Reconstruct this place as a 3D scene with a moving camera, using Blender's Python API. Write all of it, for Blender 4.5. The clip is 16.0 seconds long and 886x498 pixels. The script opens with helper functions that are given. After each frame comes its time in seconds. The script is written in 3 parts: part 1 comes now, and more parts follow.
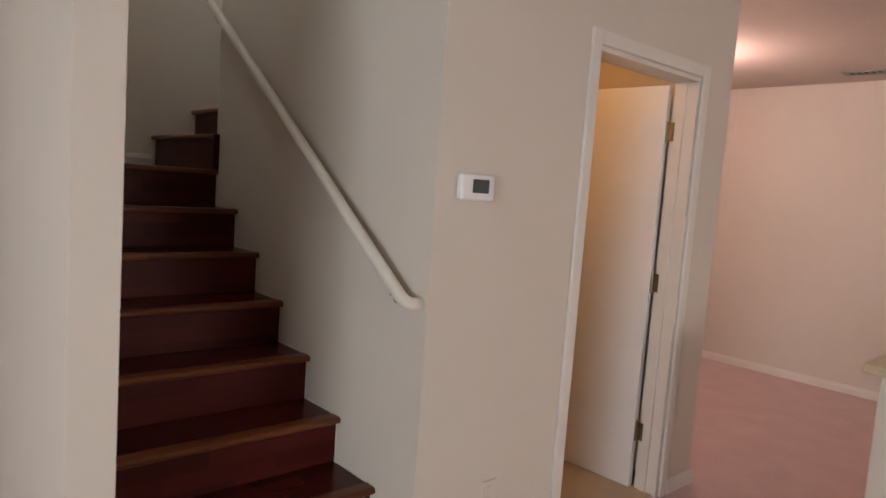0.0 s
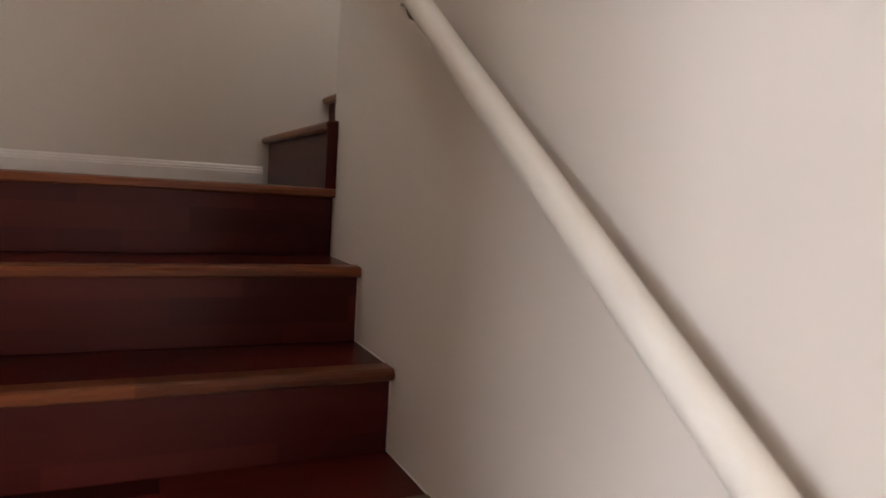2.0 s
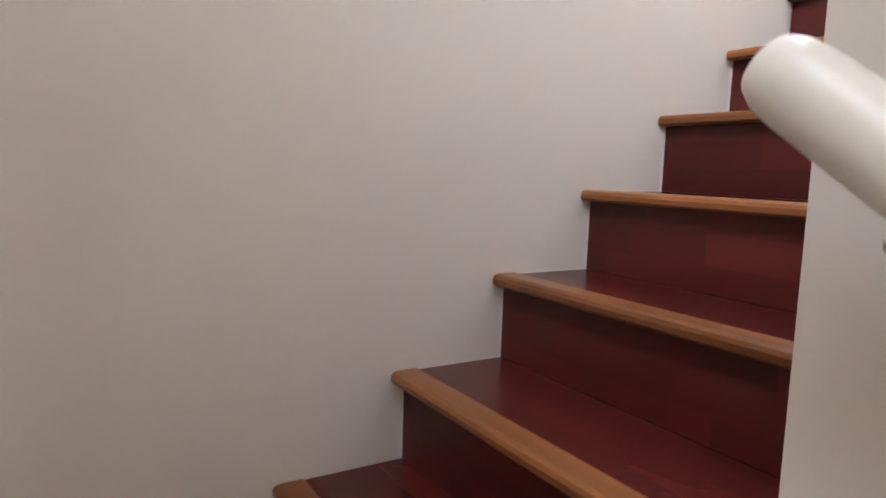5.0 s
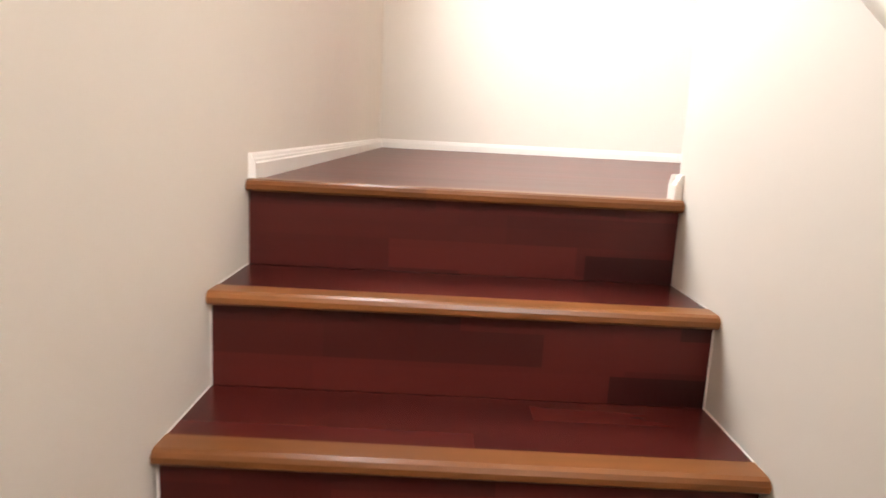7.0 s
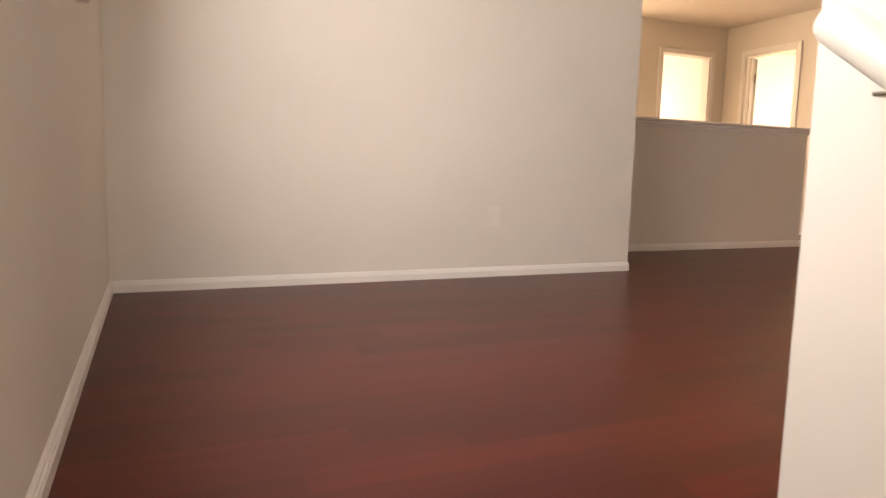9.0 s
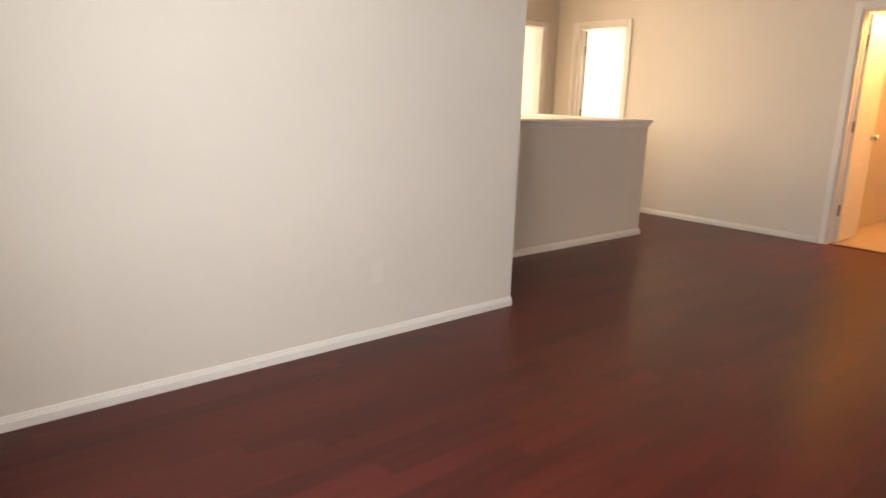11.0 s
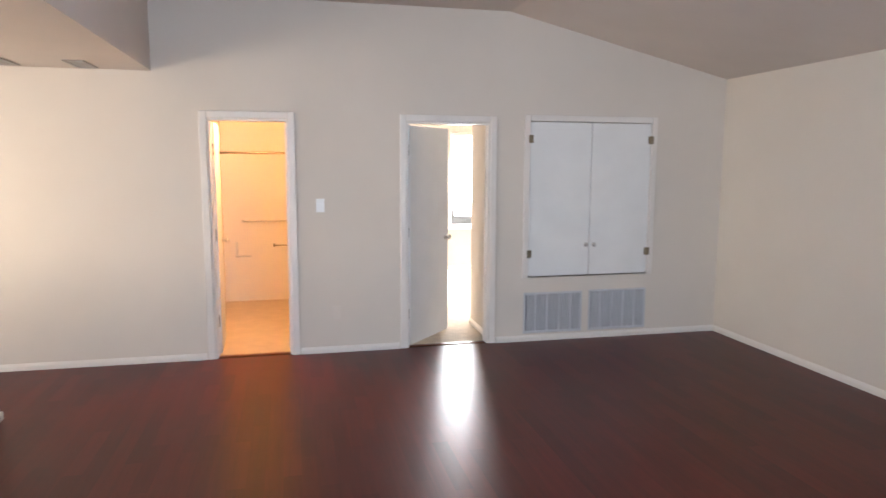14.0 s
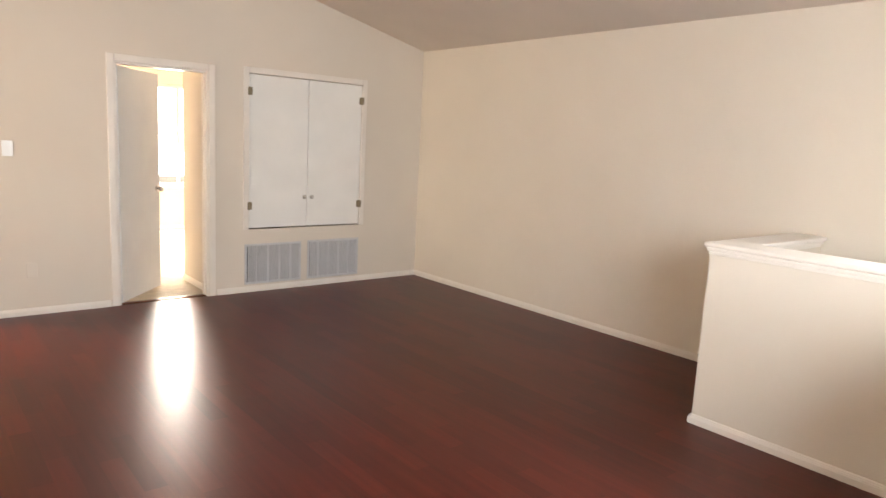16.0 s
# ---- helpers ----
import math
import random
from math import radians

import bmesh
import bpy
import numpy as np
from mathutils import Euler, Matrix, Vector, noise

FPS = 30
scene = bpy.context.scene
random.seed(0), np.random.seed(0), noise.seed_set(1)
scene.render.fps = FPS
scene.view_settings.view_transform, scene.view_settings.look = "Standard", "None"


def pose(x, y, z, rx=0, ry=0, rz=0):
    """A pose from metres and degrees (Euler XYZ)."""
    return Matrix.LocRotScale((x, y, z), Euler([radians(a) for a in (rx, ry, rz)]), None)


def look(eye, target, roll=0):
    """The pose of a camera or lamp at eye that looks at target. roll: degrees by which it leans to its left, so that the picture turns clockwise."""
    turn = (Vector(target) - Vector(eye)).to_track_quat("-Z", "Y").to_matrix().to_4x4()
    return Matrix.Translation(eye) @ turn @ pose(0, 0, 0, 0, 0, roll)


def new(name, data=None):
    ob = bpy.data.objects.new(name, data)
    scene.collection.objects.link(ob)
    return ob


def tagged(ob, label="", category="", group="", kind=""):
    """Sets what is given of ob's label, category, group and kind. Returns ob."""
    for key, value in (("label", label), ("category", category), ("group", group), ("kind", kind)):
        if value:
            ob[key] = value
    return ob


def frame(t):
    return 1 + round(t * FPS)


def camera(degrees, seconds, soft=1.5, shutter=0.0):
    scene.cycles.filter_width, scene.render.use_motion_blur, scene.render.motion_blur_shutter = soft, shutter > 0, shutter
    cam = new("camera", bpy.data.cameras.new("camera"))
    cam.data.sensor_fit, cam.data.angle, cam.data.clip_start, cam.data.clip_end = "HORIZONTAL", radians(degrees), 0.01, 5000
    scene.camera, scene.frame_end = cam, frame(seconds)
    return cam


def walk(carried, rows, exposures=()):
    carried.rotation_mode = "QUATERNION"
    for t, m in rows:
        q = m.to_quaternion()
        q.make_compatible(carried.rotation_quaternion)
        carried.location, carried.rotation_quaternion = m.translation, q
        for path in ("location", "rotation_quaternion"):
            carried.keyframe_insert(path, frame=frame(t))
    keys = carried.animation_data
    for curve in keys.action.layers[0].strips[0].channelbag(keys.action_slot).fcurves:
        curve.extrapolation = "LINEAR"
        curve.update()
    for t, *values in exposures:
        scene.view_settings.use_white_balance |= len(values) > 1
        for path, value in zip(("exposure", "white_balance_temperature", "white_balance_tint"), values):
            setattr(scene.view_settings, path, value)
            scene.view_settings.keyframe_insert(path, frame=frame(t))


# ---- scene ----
# ================= camera and walk =================
cam = camera(67.35, 16.0, soft=1.5, shutter=0.3)


def aim(x, y, z, heading, down, roll):
    """Pose of the eye at x, y, z: heading from +X, counter-clockwise, and angle below the horizon."""
    a, b = radians(heading), radians(down)
    way = Vector((math.cos(a) * math.cos(b), math.sin(a) * math.cos(b), -math.sin(b)))
    eye = Vector((x, y, z))
    return look(eye, eye + way, roll)


ROWS = [
    (0, -0.461, -3.296, 1.445, 48.36, 5.40, 4.17),
    (0.5, -0.217, -2.876, 1.447, 47.74, 3.92, 5.52),
    (1, 0.061, -2.492, 1.462, 52.53, 4.18, 5.39),
    (1.5, 0.275, -2.154, 1.490, 59.35, 5.16, 4.24),
    (2, 0.410, -1.741, 1.452, 64.39, 4.90, 3.46),
    (2.5, 0.449, -1.430, 1.527, 67.49, 3.89, 2.95),
    (3, 0.459, -1.053, 1.684, 68.72, 3.81, 2.67),
    (5.5, 0.616, -0.062, 2.373, 49.29, 9.99, 1.12),
    (6, 0.710, 0.061, 2.569, 35.53, 11.92, 0.35),
    (6.5, 0.776, 0.254, 2.713, 19.32, 11.09, 2.13),
    (7, 0.928, 0.544, 2.820, -0.45, 10.04, 3.00),
    (7.5, 1.071, 0.609, 2.856, -12.47, 8.73, 2.81),
    (8, 1.337, 0.641, 3.024, -17.86, 7.08, 2.68),
    (10.5, 2.355, 0.830, 3.697, -33.96, 11.01, 1.10),
    (11, 2.562, 0.785, 3.902, -40.66, 12.97, 1.89),
    (11.5, 2.727, 0.704, 4.073, -49.69, 13.23, 2.55),
    (12, 2.961, 0.538, 4.205, -59.68, 11.54, 1.76),
    (12.5, 3.260, 0.449, 4.280, -71.35, 8.71, 1.35),
    (13, 3.581, 0.269, 4.333, -83.14, 6.69, 0.35),
    (13.5, 3.883, 0.159, 4.364, -93.65, 6.01, -0.03),
    (14, 4.131, 0.108, 4.369, -102.82, 7.36, 0.20),
    (14.5, 4.292, 0.195, 4.351, -110.77, 8.60, 0.66),
    (15, 4.419, 0.310, 4.323, -118.31, 9.27, 1.46),
    (15.5, 4.521, 0.291, 4.275, -125.59, 9.41, 2.45),
    (16, 4.562, 0.279, 4.218, -129.75, 9.12, 2.99),
]
walk(cam, [(r[0], aim(*r[1:])) for r in ROWS], exposures=[
    (0.0, -1.05, 6800, 9), (0.5, -0.82, 6700, 9), (1.0, -0.69, 6500, 8), (1.5, -0.32, 6350, 10), (2.0, 0.06, 6700, 14), (2.5, 0.46, 7000, 15), (3.0, 0.78, 6500, 12),
    (5.5, 0.77, 5950, 12), (6.0, 0.82, 6150, 13), (6.5, 0.82, 7000, 13), (7.0, 0.52, 7250, 16), (7.5, 0.12, 7350, 17), (8.0, -0.3, 7700, 19), (10.5, -0.82, 8200, 22),
    (11.0, -0.58, 7200, 14), (11.5, -0.5, 7450, 14), (12.5, -0.33, 6600, 11), (13.5, -0.42, 6100, 11), (14.0, -0.24, 5750, 12), (14.5, 0.0, 5700, 12), (15.0, -0.03, 5950, 11), (15.5, 0.04, 5800, 11), (16.0, 0.14, 7000, 13)])

# ================= plan =================
RISE = 0.18
GO1, GO2 = 0.246, 0.235          # going of the two flights
XR = 0.916                        # right-hand wall of the lower flight
XRO = 1.099                      # its outer face
B = 0.947                        # back wall of the landing
XW = 0.890                        # first riser of the upper flight
YR = 0.038                        # right-hand wall of the upper flight
YRO = -0.10
LZ, FZ = 8 * RISE, 15 * RISE     # landing and upper floor
XT = XW + 6 * GO2                # top nosing
YT = -1.693                      # wall with the thermostat
CEIL1 = 2.52                     # lower ceiling
S = -5.705                       # far wall of the loft
XF, YE = 5.175, -2.00            # east wall of the loft and its end
XE, YH = 6.019, -4.58           # low wall of the hall
CAP = 1.05                      # height of the low walls
PY = -1.574                      # end of the stairwell
WZ, RZ, RX = 2.475, 3.0, 2.2     # loft ceiling: at the west wall, flat part, fold
SX, SZ = 5.20, 2.392             # dropped ceiling
HX = 8.12                        # end wall of the hall

# ================= light =================
world = bpy.data.worlds.new("world")
scene.world = world
world.use_nodes = True
wn = world.node_tree.nodes
sky = wn.new("ShaderNodeTexSky")
sky.sky_type, sky.sun_disc = "NISHITA", False
sky.sun_elevation, sky.sun_rotation = radians(30), radians(199.4)
wn["Background"].inputs[1].default_value = 0.12
world.node_tree.links.new(sky.outputs[0], wn["Background"].inputs[0])
sun_data = bpy.data.lights.new("sun", "SUN")
sun_data.energy, sun_data.angle, sun_data.color = 4.8, radians(0.6), (1, 0.94, 0.84)
sun = new("sun", sun_data)
sun.matrix_basis = look((-12, -34, 21), (0, 0, 0))


def window_light(name, where, target, w, h, watts, color, spread=180):
    data = bpy.data.lights.new(name, "AREA")
    data.shape, data.size, data.size_y, data.energy, data.color = "RECTANGLE", w, h, watts, color
    data.spread = radians(spread)
    ob = new(name, data)
    ob.matrix_basis = look(where, target)
    return ob


def bulb(name, where, watts, color, radius=0.07):
    data = bpy.data.lights.new(name, "POINT")
    data.energy, data.color, data.shadow_soft_size = watts, color, radius
    ob = new(name, data)
    ob.location = where
    return ob


DAY = (0.86, 0.92, 1.0)
window_light("daylight_loft", (3.3, B + 0.0, FZ + 1.62), (3.0, -4, FZ + 0.9), 1.5, 1.0, 160, (0.80, 0.90, 1.0), 172)
window_light("daylight_stairwell", (0.02, -0.08, FZ + 1.75), (3, -0.1, FZ + 0.3), 1.2, 0.95, 37, DAY, 116)
# added warm fill for the void behind the hall's low walls; its source is unseen
window_light("hall_void_fill", (HX - 0.02, -3.5, FZ + 1.55), (5.6, -4.7, FZ + 0.9), 1.1, 1.0, 80, (1, 0.80, 0.55))
window_light("daylight_bedroom", (1.21, S - 4.34, FZ + 1.4), (2.2, S - 1.6, FZ + 0.0), 0.9, 1.3, 390, (1, 0.95, 0.86))
window_light("daylight_east_bedroom", (7.6, S - 3.0, FZ + 1.4), (7.6, S, FZ + 1.0), 1.1, 1.3, 230, (1, 0.92, 0.78))
window_light("daylight_end_bedroom", (10.3, -5.0, FZ + 1.4), (8, -5.0, FZ + 1.0), 1.1, 1.3, 170, (1, 0.92, 0.76))
window_light("daylight_living", (-3.97, -4.3, 1.4), (1, -1.9, 1.1), 2.0, 1.3, 235, (0.80, 0.89, 1.0))
# fill from the south, added to brighten the dining side and its carpet
window_light("dining_fill", (2.6, -7.9, 1.4), (3.4, -3, 0.8), 1.8, 1.3, 105, (1.0, 0.91, 0.93))
bulb("bath_bulb", (4.5, S - 0.36, FZ + 2.27), 230, (1, 0.50, 0.17), 0.1)
bulb("powder_bulb", (1.6, -0.9, 2.2), 20, (1, 0.5, 0.18))
bulb("dining_bulb", (4.0, -0.75, 2.25), 66, (1, 0.66, 0.64))

# ================= materials =================


def shader(name, base, rough=0.6, metal=0.0, vary=0.06, scale=3.0, bump=0.0, bump_scale=200.0, spec=0.5):
    m = bpy.data.materials.new(name)
    m.use_nodes = True
    nt = m.node_tree
    n, ln = nt.nodes, nt.links
    bs = n["Principled BSDF"]
    bs.inputs["Roughness"].default_value = rough
    bs.inputs["Metallic"].default_value = metal
    bs.inputs["Specular IOR Level"].default_value = spec
    tc = n.new("ShaderNodeTexCoord")
    big = n.new("ShaderNodeTexNoise")
    big.inputs["Scale"].default_value = scale
    big.inputs["Detail"].default_value = 5
    ln.new(tc.outputs["Object"], big.inputs["Vector"])
    ramp = n.new("ShaderNodeMapRange")
    ramp.inputs["From Min"].default_value, ramp.inputs["From Max"].default_value = 0.3, 0.7
    ramp.inputs["To Min"].default_value, ramp.inputs["To Max"].default_value = 1 - vary, 1 + vary
    ln.new(big.outputs["Fac"], ramp.inputs["Value"])
    mul = n.new("ShaderNodeVectorMath")
    mul.operation = "SCALE"
    mul.inputs[0].default_value = base
    ln.new(ramp.outputs["Result"], mul.inputs["Scale"])
    ln.new(mul.outputs["Vector"], bs.inputs["Base Color"])
    if bump:
        fine = n.new("ShaderNodeTexNoise")
        fine.inputs["Scale"].default_value = bump_scale
        fine.inputs["Detail"].default_value = 3
        ln.new(tc.outputs["Object"], fine.inputs["Vector"])
        bn = n.new("ShaderNodeBump")
        bn.inputs["Strength"].default_value = bump
        bn.inputs["Distance"].default_value = 0.003
        ln.new(fine.outputs["Fac"], bn.inputs["Height"])
        ln.new(bn.outputs["Normal"], bs.inputs["Normal"])
    return m


def laminate(name, dark, light, rough, along="Y", strip=0.065, length=0.45, grainy=0.25, gloss=0.25):
    """Glossy red-brown laminate: strips of uneven tone, streaked along the grain."""
    m = bpy.data.materials.new(name)
    m.use_nodes = True
    nt = m.node_tree
    n, ln = nt.nodes, nt.links
    bs = n["Principled BSDF"]
    bs.inputs["Specular IOR Level"].default_value = gloss
    tc = n.new("ShaderNodeTexCoord")
    mp = n.new("ShaderNodeMapping")
    turn = {"X": (0, 0, 0), "Y": (0, 0, radians(90)), "RX": (0, radians(90), radians(90)), "RY": (radians(90), 0, 0)}[along]
    mp.inputs["Rotation"].default_value = turn
    ln.new(tc.outputs["Object"], mp.inputs["Vector"])
    # strips: a random tone for each piece of a row, rows shifted against one another
    sep = n.new("ShaderNodeSeparateXYZ")
    ln.new(mp.outputs["Vector"], sep.inputs[0])

    def calc(op, x, y=None):
        k = n.new("ShaderNodeMath")
        k.operation = op
        for i, val in enumerate((x, y)):
            if val is None:
                continue
            if isinstance(val, float):
                k.inputs[i].default_value = val
            else:
                ln.new(val, k.inputs[i])
        return k.outputs[0]

    row = calc("FLOOR", calc("DIVIDE", calc("ADD", sep.outputs[1], 0.0137), strip))
    shift = calc("MULTIPLY", row, 0.381)
    col = calc("FLOOR", calc("ADD", calc("DIVIDE", sep.outputs[0], length), shift))
    cell = n.new("ShaderNodeCombineXYZ")
    ln.new(row, cell.inputs[0])
    ln.new(col, cell.inputs[1])
    white = n.new("ShaderNodeTexWhiteNoise")
    ln.new(cell.outputs[0], white.inputs["Vector"])
    br = n.new("ShaderNodeMix")
    br.data_type = "RGBA"
    br.inputs[6].default_value, br.inputs[7].default_value = (*dark, 1), (*light, 1)
    ln.new(white.outputs["Value"], br.inputs[0])
    st = n.new("ShaderNodeMapping")
    st.inputs["Scale"].default_value = (1.2, 16, 16)
    ln.new(mp.outputs["Vector"], st.inputs["Vector"])
    grain = n.new("ShaderNodeTexNoise")
    grain.inputs["Scale"].default_value = 1.6
    grain.inputs["Detail"].default_value = 3
    ln.new(st.outputs["Vector"], grain.inputs["Vector"])
    info = n.new("ShaderNodeObjectInfo")
    add = n.new("ShaderNodeMath")
    add.operation = "MULTIPLY_ADD"
    add.inputs[1].default_value, add.inputs[2].default_value = 0.14, 1.0 - 0.5 * grainy - 0.07
    ln.new(info.outputs["Random"], add.inputs[0])
    both = n.new("ShaderNodeMath")
    both.operation = "MULTIPLY_ADD"
    both.inputs[1].default_value = grainy
    ln.new(grain.outputs["Fac"], both.inputs[0])
    ln.new(add.outputs[0], both.inputs[2])
    mul = n.new("ShaderNodeVectorMath")
    mul.operation = "SCALE"
    ln.new(br.outputs[2], mul.inputs[0])
    ln.new(both.outputs[0], mul.inputs["Scale"])
    ln.new(mul.outputs["Vector"], bs.inputs["Base Color"])
    rr = n.new("ShaderNodeMapRange")
    rr.inputs["To Min"].default_value, rr.inputs["To Max"].default_value = rough * 0.92, rough * 1.12
    ln.new(grain.outputs["Fac"], rr.inputs["Value"])
    ln.new(rr.outputs["Result"], bs.inputs["Roughness"])
    return m


PAINT = shader("wall_paint", (0.64, 0.575, 0.495), 0.75, vary=0.03, scale=1.2, bump=0.07, bump_scale=160)
CEILING = shader("ceiling_paint", (0.60, 0.525, 0.46), 0.9, vary=0.03, scale=2, bump=0.5, bump_scale=120)
TRIM = shader("trim_paint", (0.72, 0.67, 0.61), 0.4, vary=0.03, scale=6, bump=0.05, bump_scale=60)
DOOR = shader("door_paint", (0.76, 0.75, 0.72), 0.42, vary=0.03, scale=4, bump=0.05, bump_scale=80)
RAIL = shader("rail_paint", (0.71, 0.66, 0.565), 0.38, vary=0.04, scale=9, bump=0.06, bump_scale=50)
STEP = ((0.044, 0.0062, 0.0048), (0.086, 0.0128, 0.0092))
FLOOR = laminate("floor_laminate", (0.055, 0.0088, 0.0062), (0.088, 0.0142, 0.0094), 0.30, "Y", 0.096, 0.6, 0.8, 0.18)
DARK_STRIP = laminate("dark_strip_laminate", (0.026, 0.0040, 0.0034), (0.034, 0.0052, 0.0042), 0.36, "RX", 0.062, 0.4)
RISER_A = laminate("riser_laminate_a", *STEP, 0.42, "RY", 0.062, 0.4, gloss=0.15)
RISER_B = laminate("riser_laminate_b", *STEP, 0.36, "RX", 0.062, 0.4)
TREAD_A = laminate("tread_laminate_a", *STEP, 0.24, "X", gloss=0.18)
TREAD_B = laminate("tread_laminate_b", *STEP, 0.24, "Y")
NOSE_A = laminate("nosing_wood_a", (0.100, 0.028, 0.0100), (0.170, 0.052, 0.0180), 0.3, "X", 0.2, 3.0, 0.9)
NOSE_B = laminate("nosing_wood_b", (0.135, 0.044, 0.0130), (0.225, 0.080, 0.0240), 0.3, "Y", 0.2, 3.0, 0.9)
CARPET = shader("carpet", (0.56, 0.42, 0.40), 0.95, vary=0.05, scale=5, bump=0.4, bump_scale=300, spec=0.1)
BEDCARPET = shader("bedroom_carpet", (0.58, 0.50, 0.40), 0.95, vary=0.1, scale=14, bump=0.9, bump_scale=300, spec=0.1)
VINYL = shader("bath_vinyl", (0.46, 0.36, 0.25), 0.4, vary=0.08, scale=6, bump=0.1, bump_scale=40)
PLATE = shader("almond_plastic", (0.65, 0.588, 0.51), 0.4, vary=0.01)
PLASTIC = shader("white_plastic", (0.78, 0.78, 0.77), 0.35, vary=0.01)
SCREEN = shader("grey_display", (0.07, 0.075, 0.07), 0.25, vary=0.02)
REGISTER = shader("register_enamel", (0.34, 0.30, 0.26), 0.5, vary=0.04, scale=10)
BRASS = shader("aged_brass", (0.25, 0.205, 0.14), 0.4, metal=1.0, vary=0.15, scale=40)
NICKEL = shader("brushed_nickel", (0.55, 0.53, 0.5), 0.3, metal=1.0, vary=0.08, scale=60)
VENT = shader("vent_enamel", (0.50, 0.50, 0.51), 0.5, vary=0.04, scale=10)
VENT_BACK = shader("vent_filter", (0.10, 0.10, 0.11), 0.9, vary=0.2, scale=20, bump=0.4)
COUNTER = shader("counter_laminate", (0.50, 0.42, 0.28), 0.35, vary=0.1, scale=30)
CLOTH = shader("curtain_cloth", (0.78, 0.74, 0.66), 0.9, vary=0.04, scale=8, bump=0.2)
GROUND = shader("dry_ground", (0.22, 0.19, 0.14), 0.95, vary=0.2, scale=0.6, bump=0.4, bump_scale=8)


def glow(name, color, strength):
    m = bpy.data.materials.new(name)
    m.use_nodes = True
    bs = m.node_tree.nodes["Principled BSDF"]
    bs.inputs["Base Color"].default_value = (0.8, 0.78, 0.74, 1)
    bs.inputs["Emission Color"].default_value = (*color, 1)
    bs.inputs["Emission Strength"].default_value = strength
    return m


def pane_glass():
    m = bpy.data.materials.new("window_glass")
    m.use_nodes = True
    bs = m.node_tree.nodes["Principled BSDF"]
    bs.inputs["Transmission Weight"].default_value = 1.0
    bs.inputs["Roughness"].default_value = 0.02
    bs.inputs["IOR"].default_value = 1.1
    return m


GLASS = pane_glass()
SKYGLOW = glow("bright_daylight", (1, 0.97, 0.92), 8.0)
LAMP_WARM = glow("lamp_glass", (1, 0.75, 0.45), 5.0)

# ================= mesh helpers =================


def box(bm, x0, x1, y0, y1, z0, z1):
    x0, x1 = sorted((x0, x1))
    y0, y1 = sorted((y0, y1))
    z0, z1 = sorted((z0, z1))
    v = [bm.verts.new(c) for c in ((x0, y0, z0), (x1, y0, z0), (x1, y1, z0), (x0, y1, z0),
                                   (x0, y0, z1), (x1, y0, z1), (x1, y1, z1), (x0, y1, z1))]
    for f in ((3, 2, 1, 0), (4, 5, 6, 7), (0, 1, 5, 4), (1, 2, 6, 5), (2, 3, 7, 6), (3, 0, 4, 7)):
        bm.faces.new([v[i] for i in f])
    return v


def soft_box(bm, x0, x1, y0, y1, z0, z1, r=0.004, seg=2):
    """A box with rounded edges."""
    b2 = bmesh.new()
    box(b2, x0, x1, y0, y1, z0, z1)
    bmesh.ops.bevel(b2, geom=b2.edges[:], offset=r, segments=seg, affect="EDGES", profile=0.5)
    merge(bm, b2)


def merge(bm, other):
    me = bpy.data.meshes.new("tmp")
    other.to_mesh(me)
    other.free()
    bm.from_mesh(me)
    bpy.data.meshes.remove(me)


def tube(bm, p, q, r, seg=14, r2=None):
    p, q = Vector(p), Vector(q)
    d = q - p
    res = bmesh.ops.create_cone(bm, cap_ends=True, segments=seg, radius1=r, radius2=r if r2 is None else r2, depth=d.length)
    m = Matrix.Translation((p + q) / 2) @ d.to_track_quat("Z", "Y").to_matrix().to_4x4()
    bmesh.ops.transform(bm, matrix=m, verts=res["verts"])


def ball(bm, c, r, scale=(1, 1, 1), seg=14):
    res = bmesh.ops.create_uvsphere(bm, u_segments=seg, v_segments=seg // 2 + 2, radius=r)
    bmesh.ops.transform(bm, matrix=Matrix.Translation(c) @ Matrix.Diagonal((*scale, 1)), verts=res["verts"])


def link_mesh(name, bm, material, smooth=False):
    me = bpy.data.meshes.new(name)
    bmesh.ops.recalc_face_normals(bm, faces=bm.faces)
    bm.to_mesh(me)
    bm.free()
    me.materials.append(material)
    if smooth:
        for p in me.polygons:
            p.use_smooth = True
    return new(name, me)


def part(name, bm, material, parent, label="", smooth=False):
    ob = link_mesh(name, bm, material, smooth)
    ob.parent = parent
    if parent is not None:
        ob.matrix_parent_inverse = parent.matrix_basis.inverted()
    if label:
        tagged(ob, label)
    return ob


def thing(name, where, label, category, group="", kind=""):
    """An Empty at the base of a thing; its parts are children."""
    ob = new(name)
    ob.empty_display_size = 0.05
    ob.matrix_basis = Matrix.Translation(where)
    return tagged(ob, label, category, group, kind)


def structure(name, bm, material, label, category):
    return tagged(link_mesh(name, bm, material), label, category, kind="structure")


def wall_x(name, x0, x1, y0, y1, z0, z1, holes=(), material=None, label="cream painted plaster wall"):
    """Wall along Y, between x0 and x1. holes: (y0, y1, z0, z1)."""
    bm = bmesh.new()
    cuts = sorted({y0, y1, *(h[0] for h in holes), *(h[1] for h in holes)})
    for a, b in zip(cuts, cuts[1:]):
        mid = (a + b) / 2
        spans = sorted((h[2], h[3]) for h in holes if h[0] < mid < h[1])
        z = z0
        for lo, hi in spans + [(z1, z1)]:
            if lo > z + 1e-4:
                box(bm, x0, x1, a, b, z, lo)
            z = max(z, hi)
    bmesh.ops.remove_doubles(bm, verts=bm.verts, dist=1e-5)
    return structure(name, bm, material or PAINT, label, "wall")


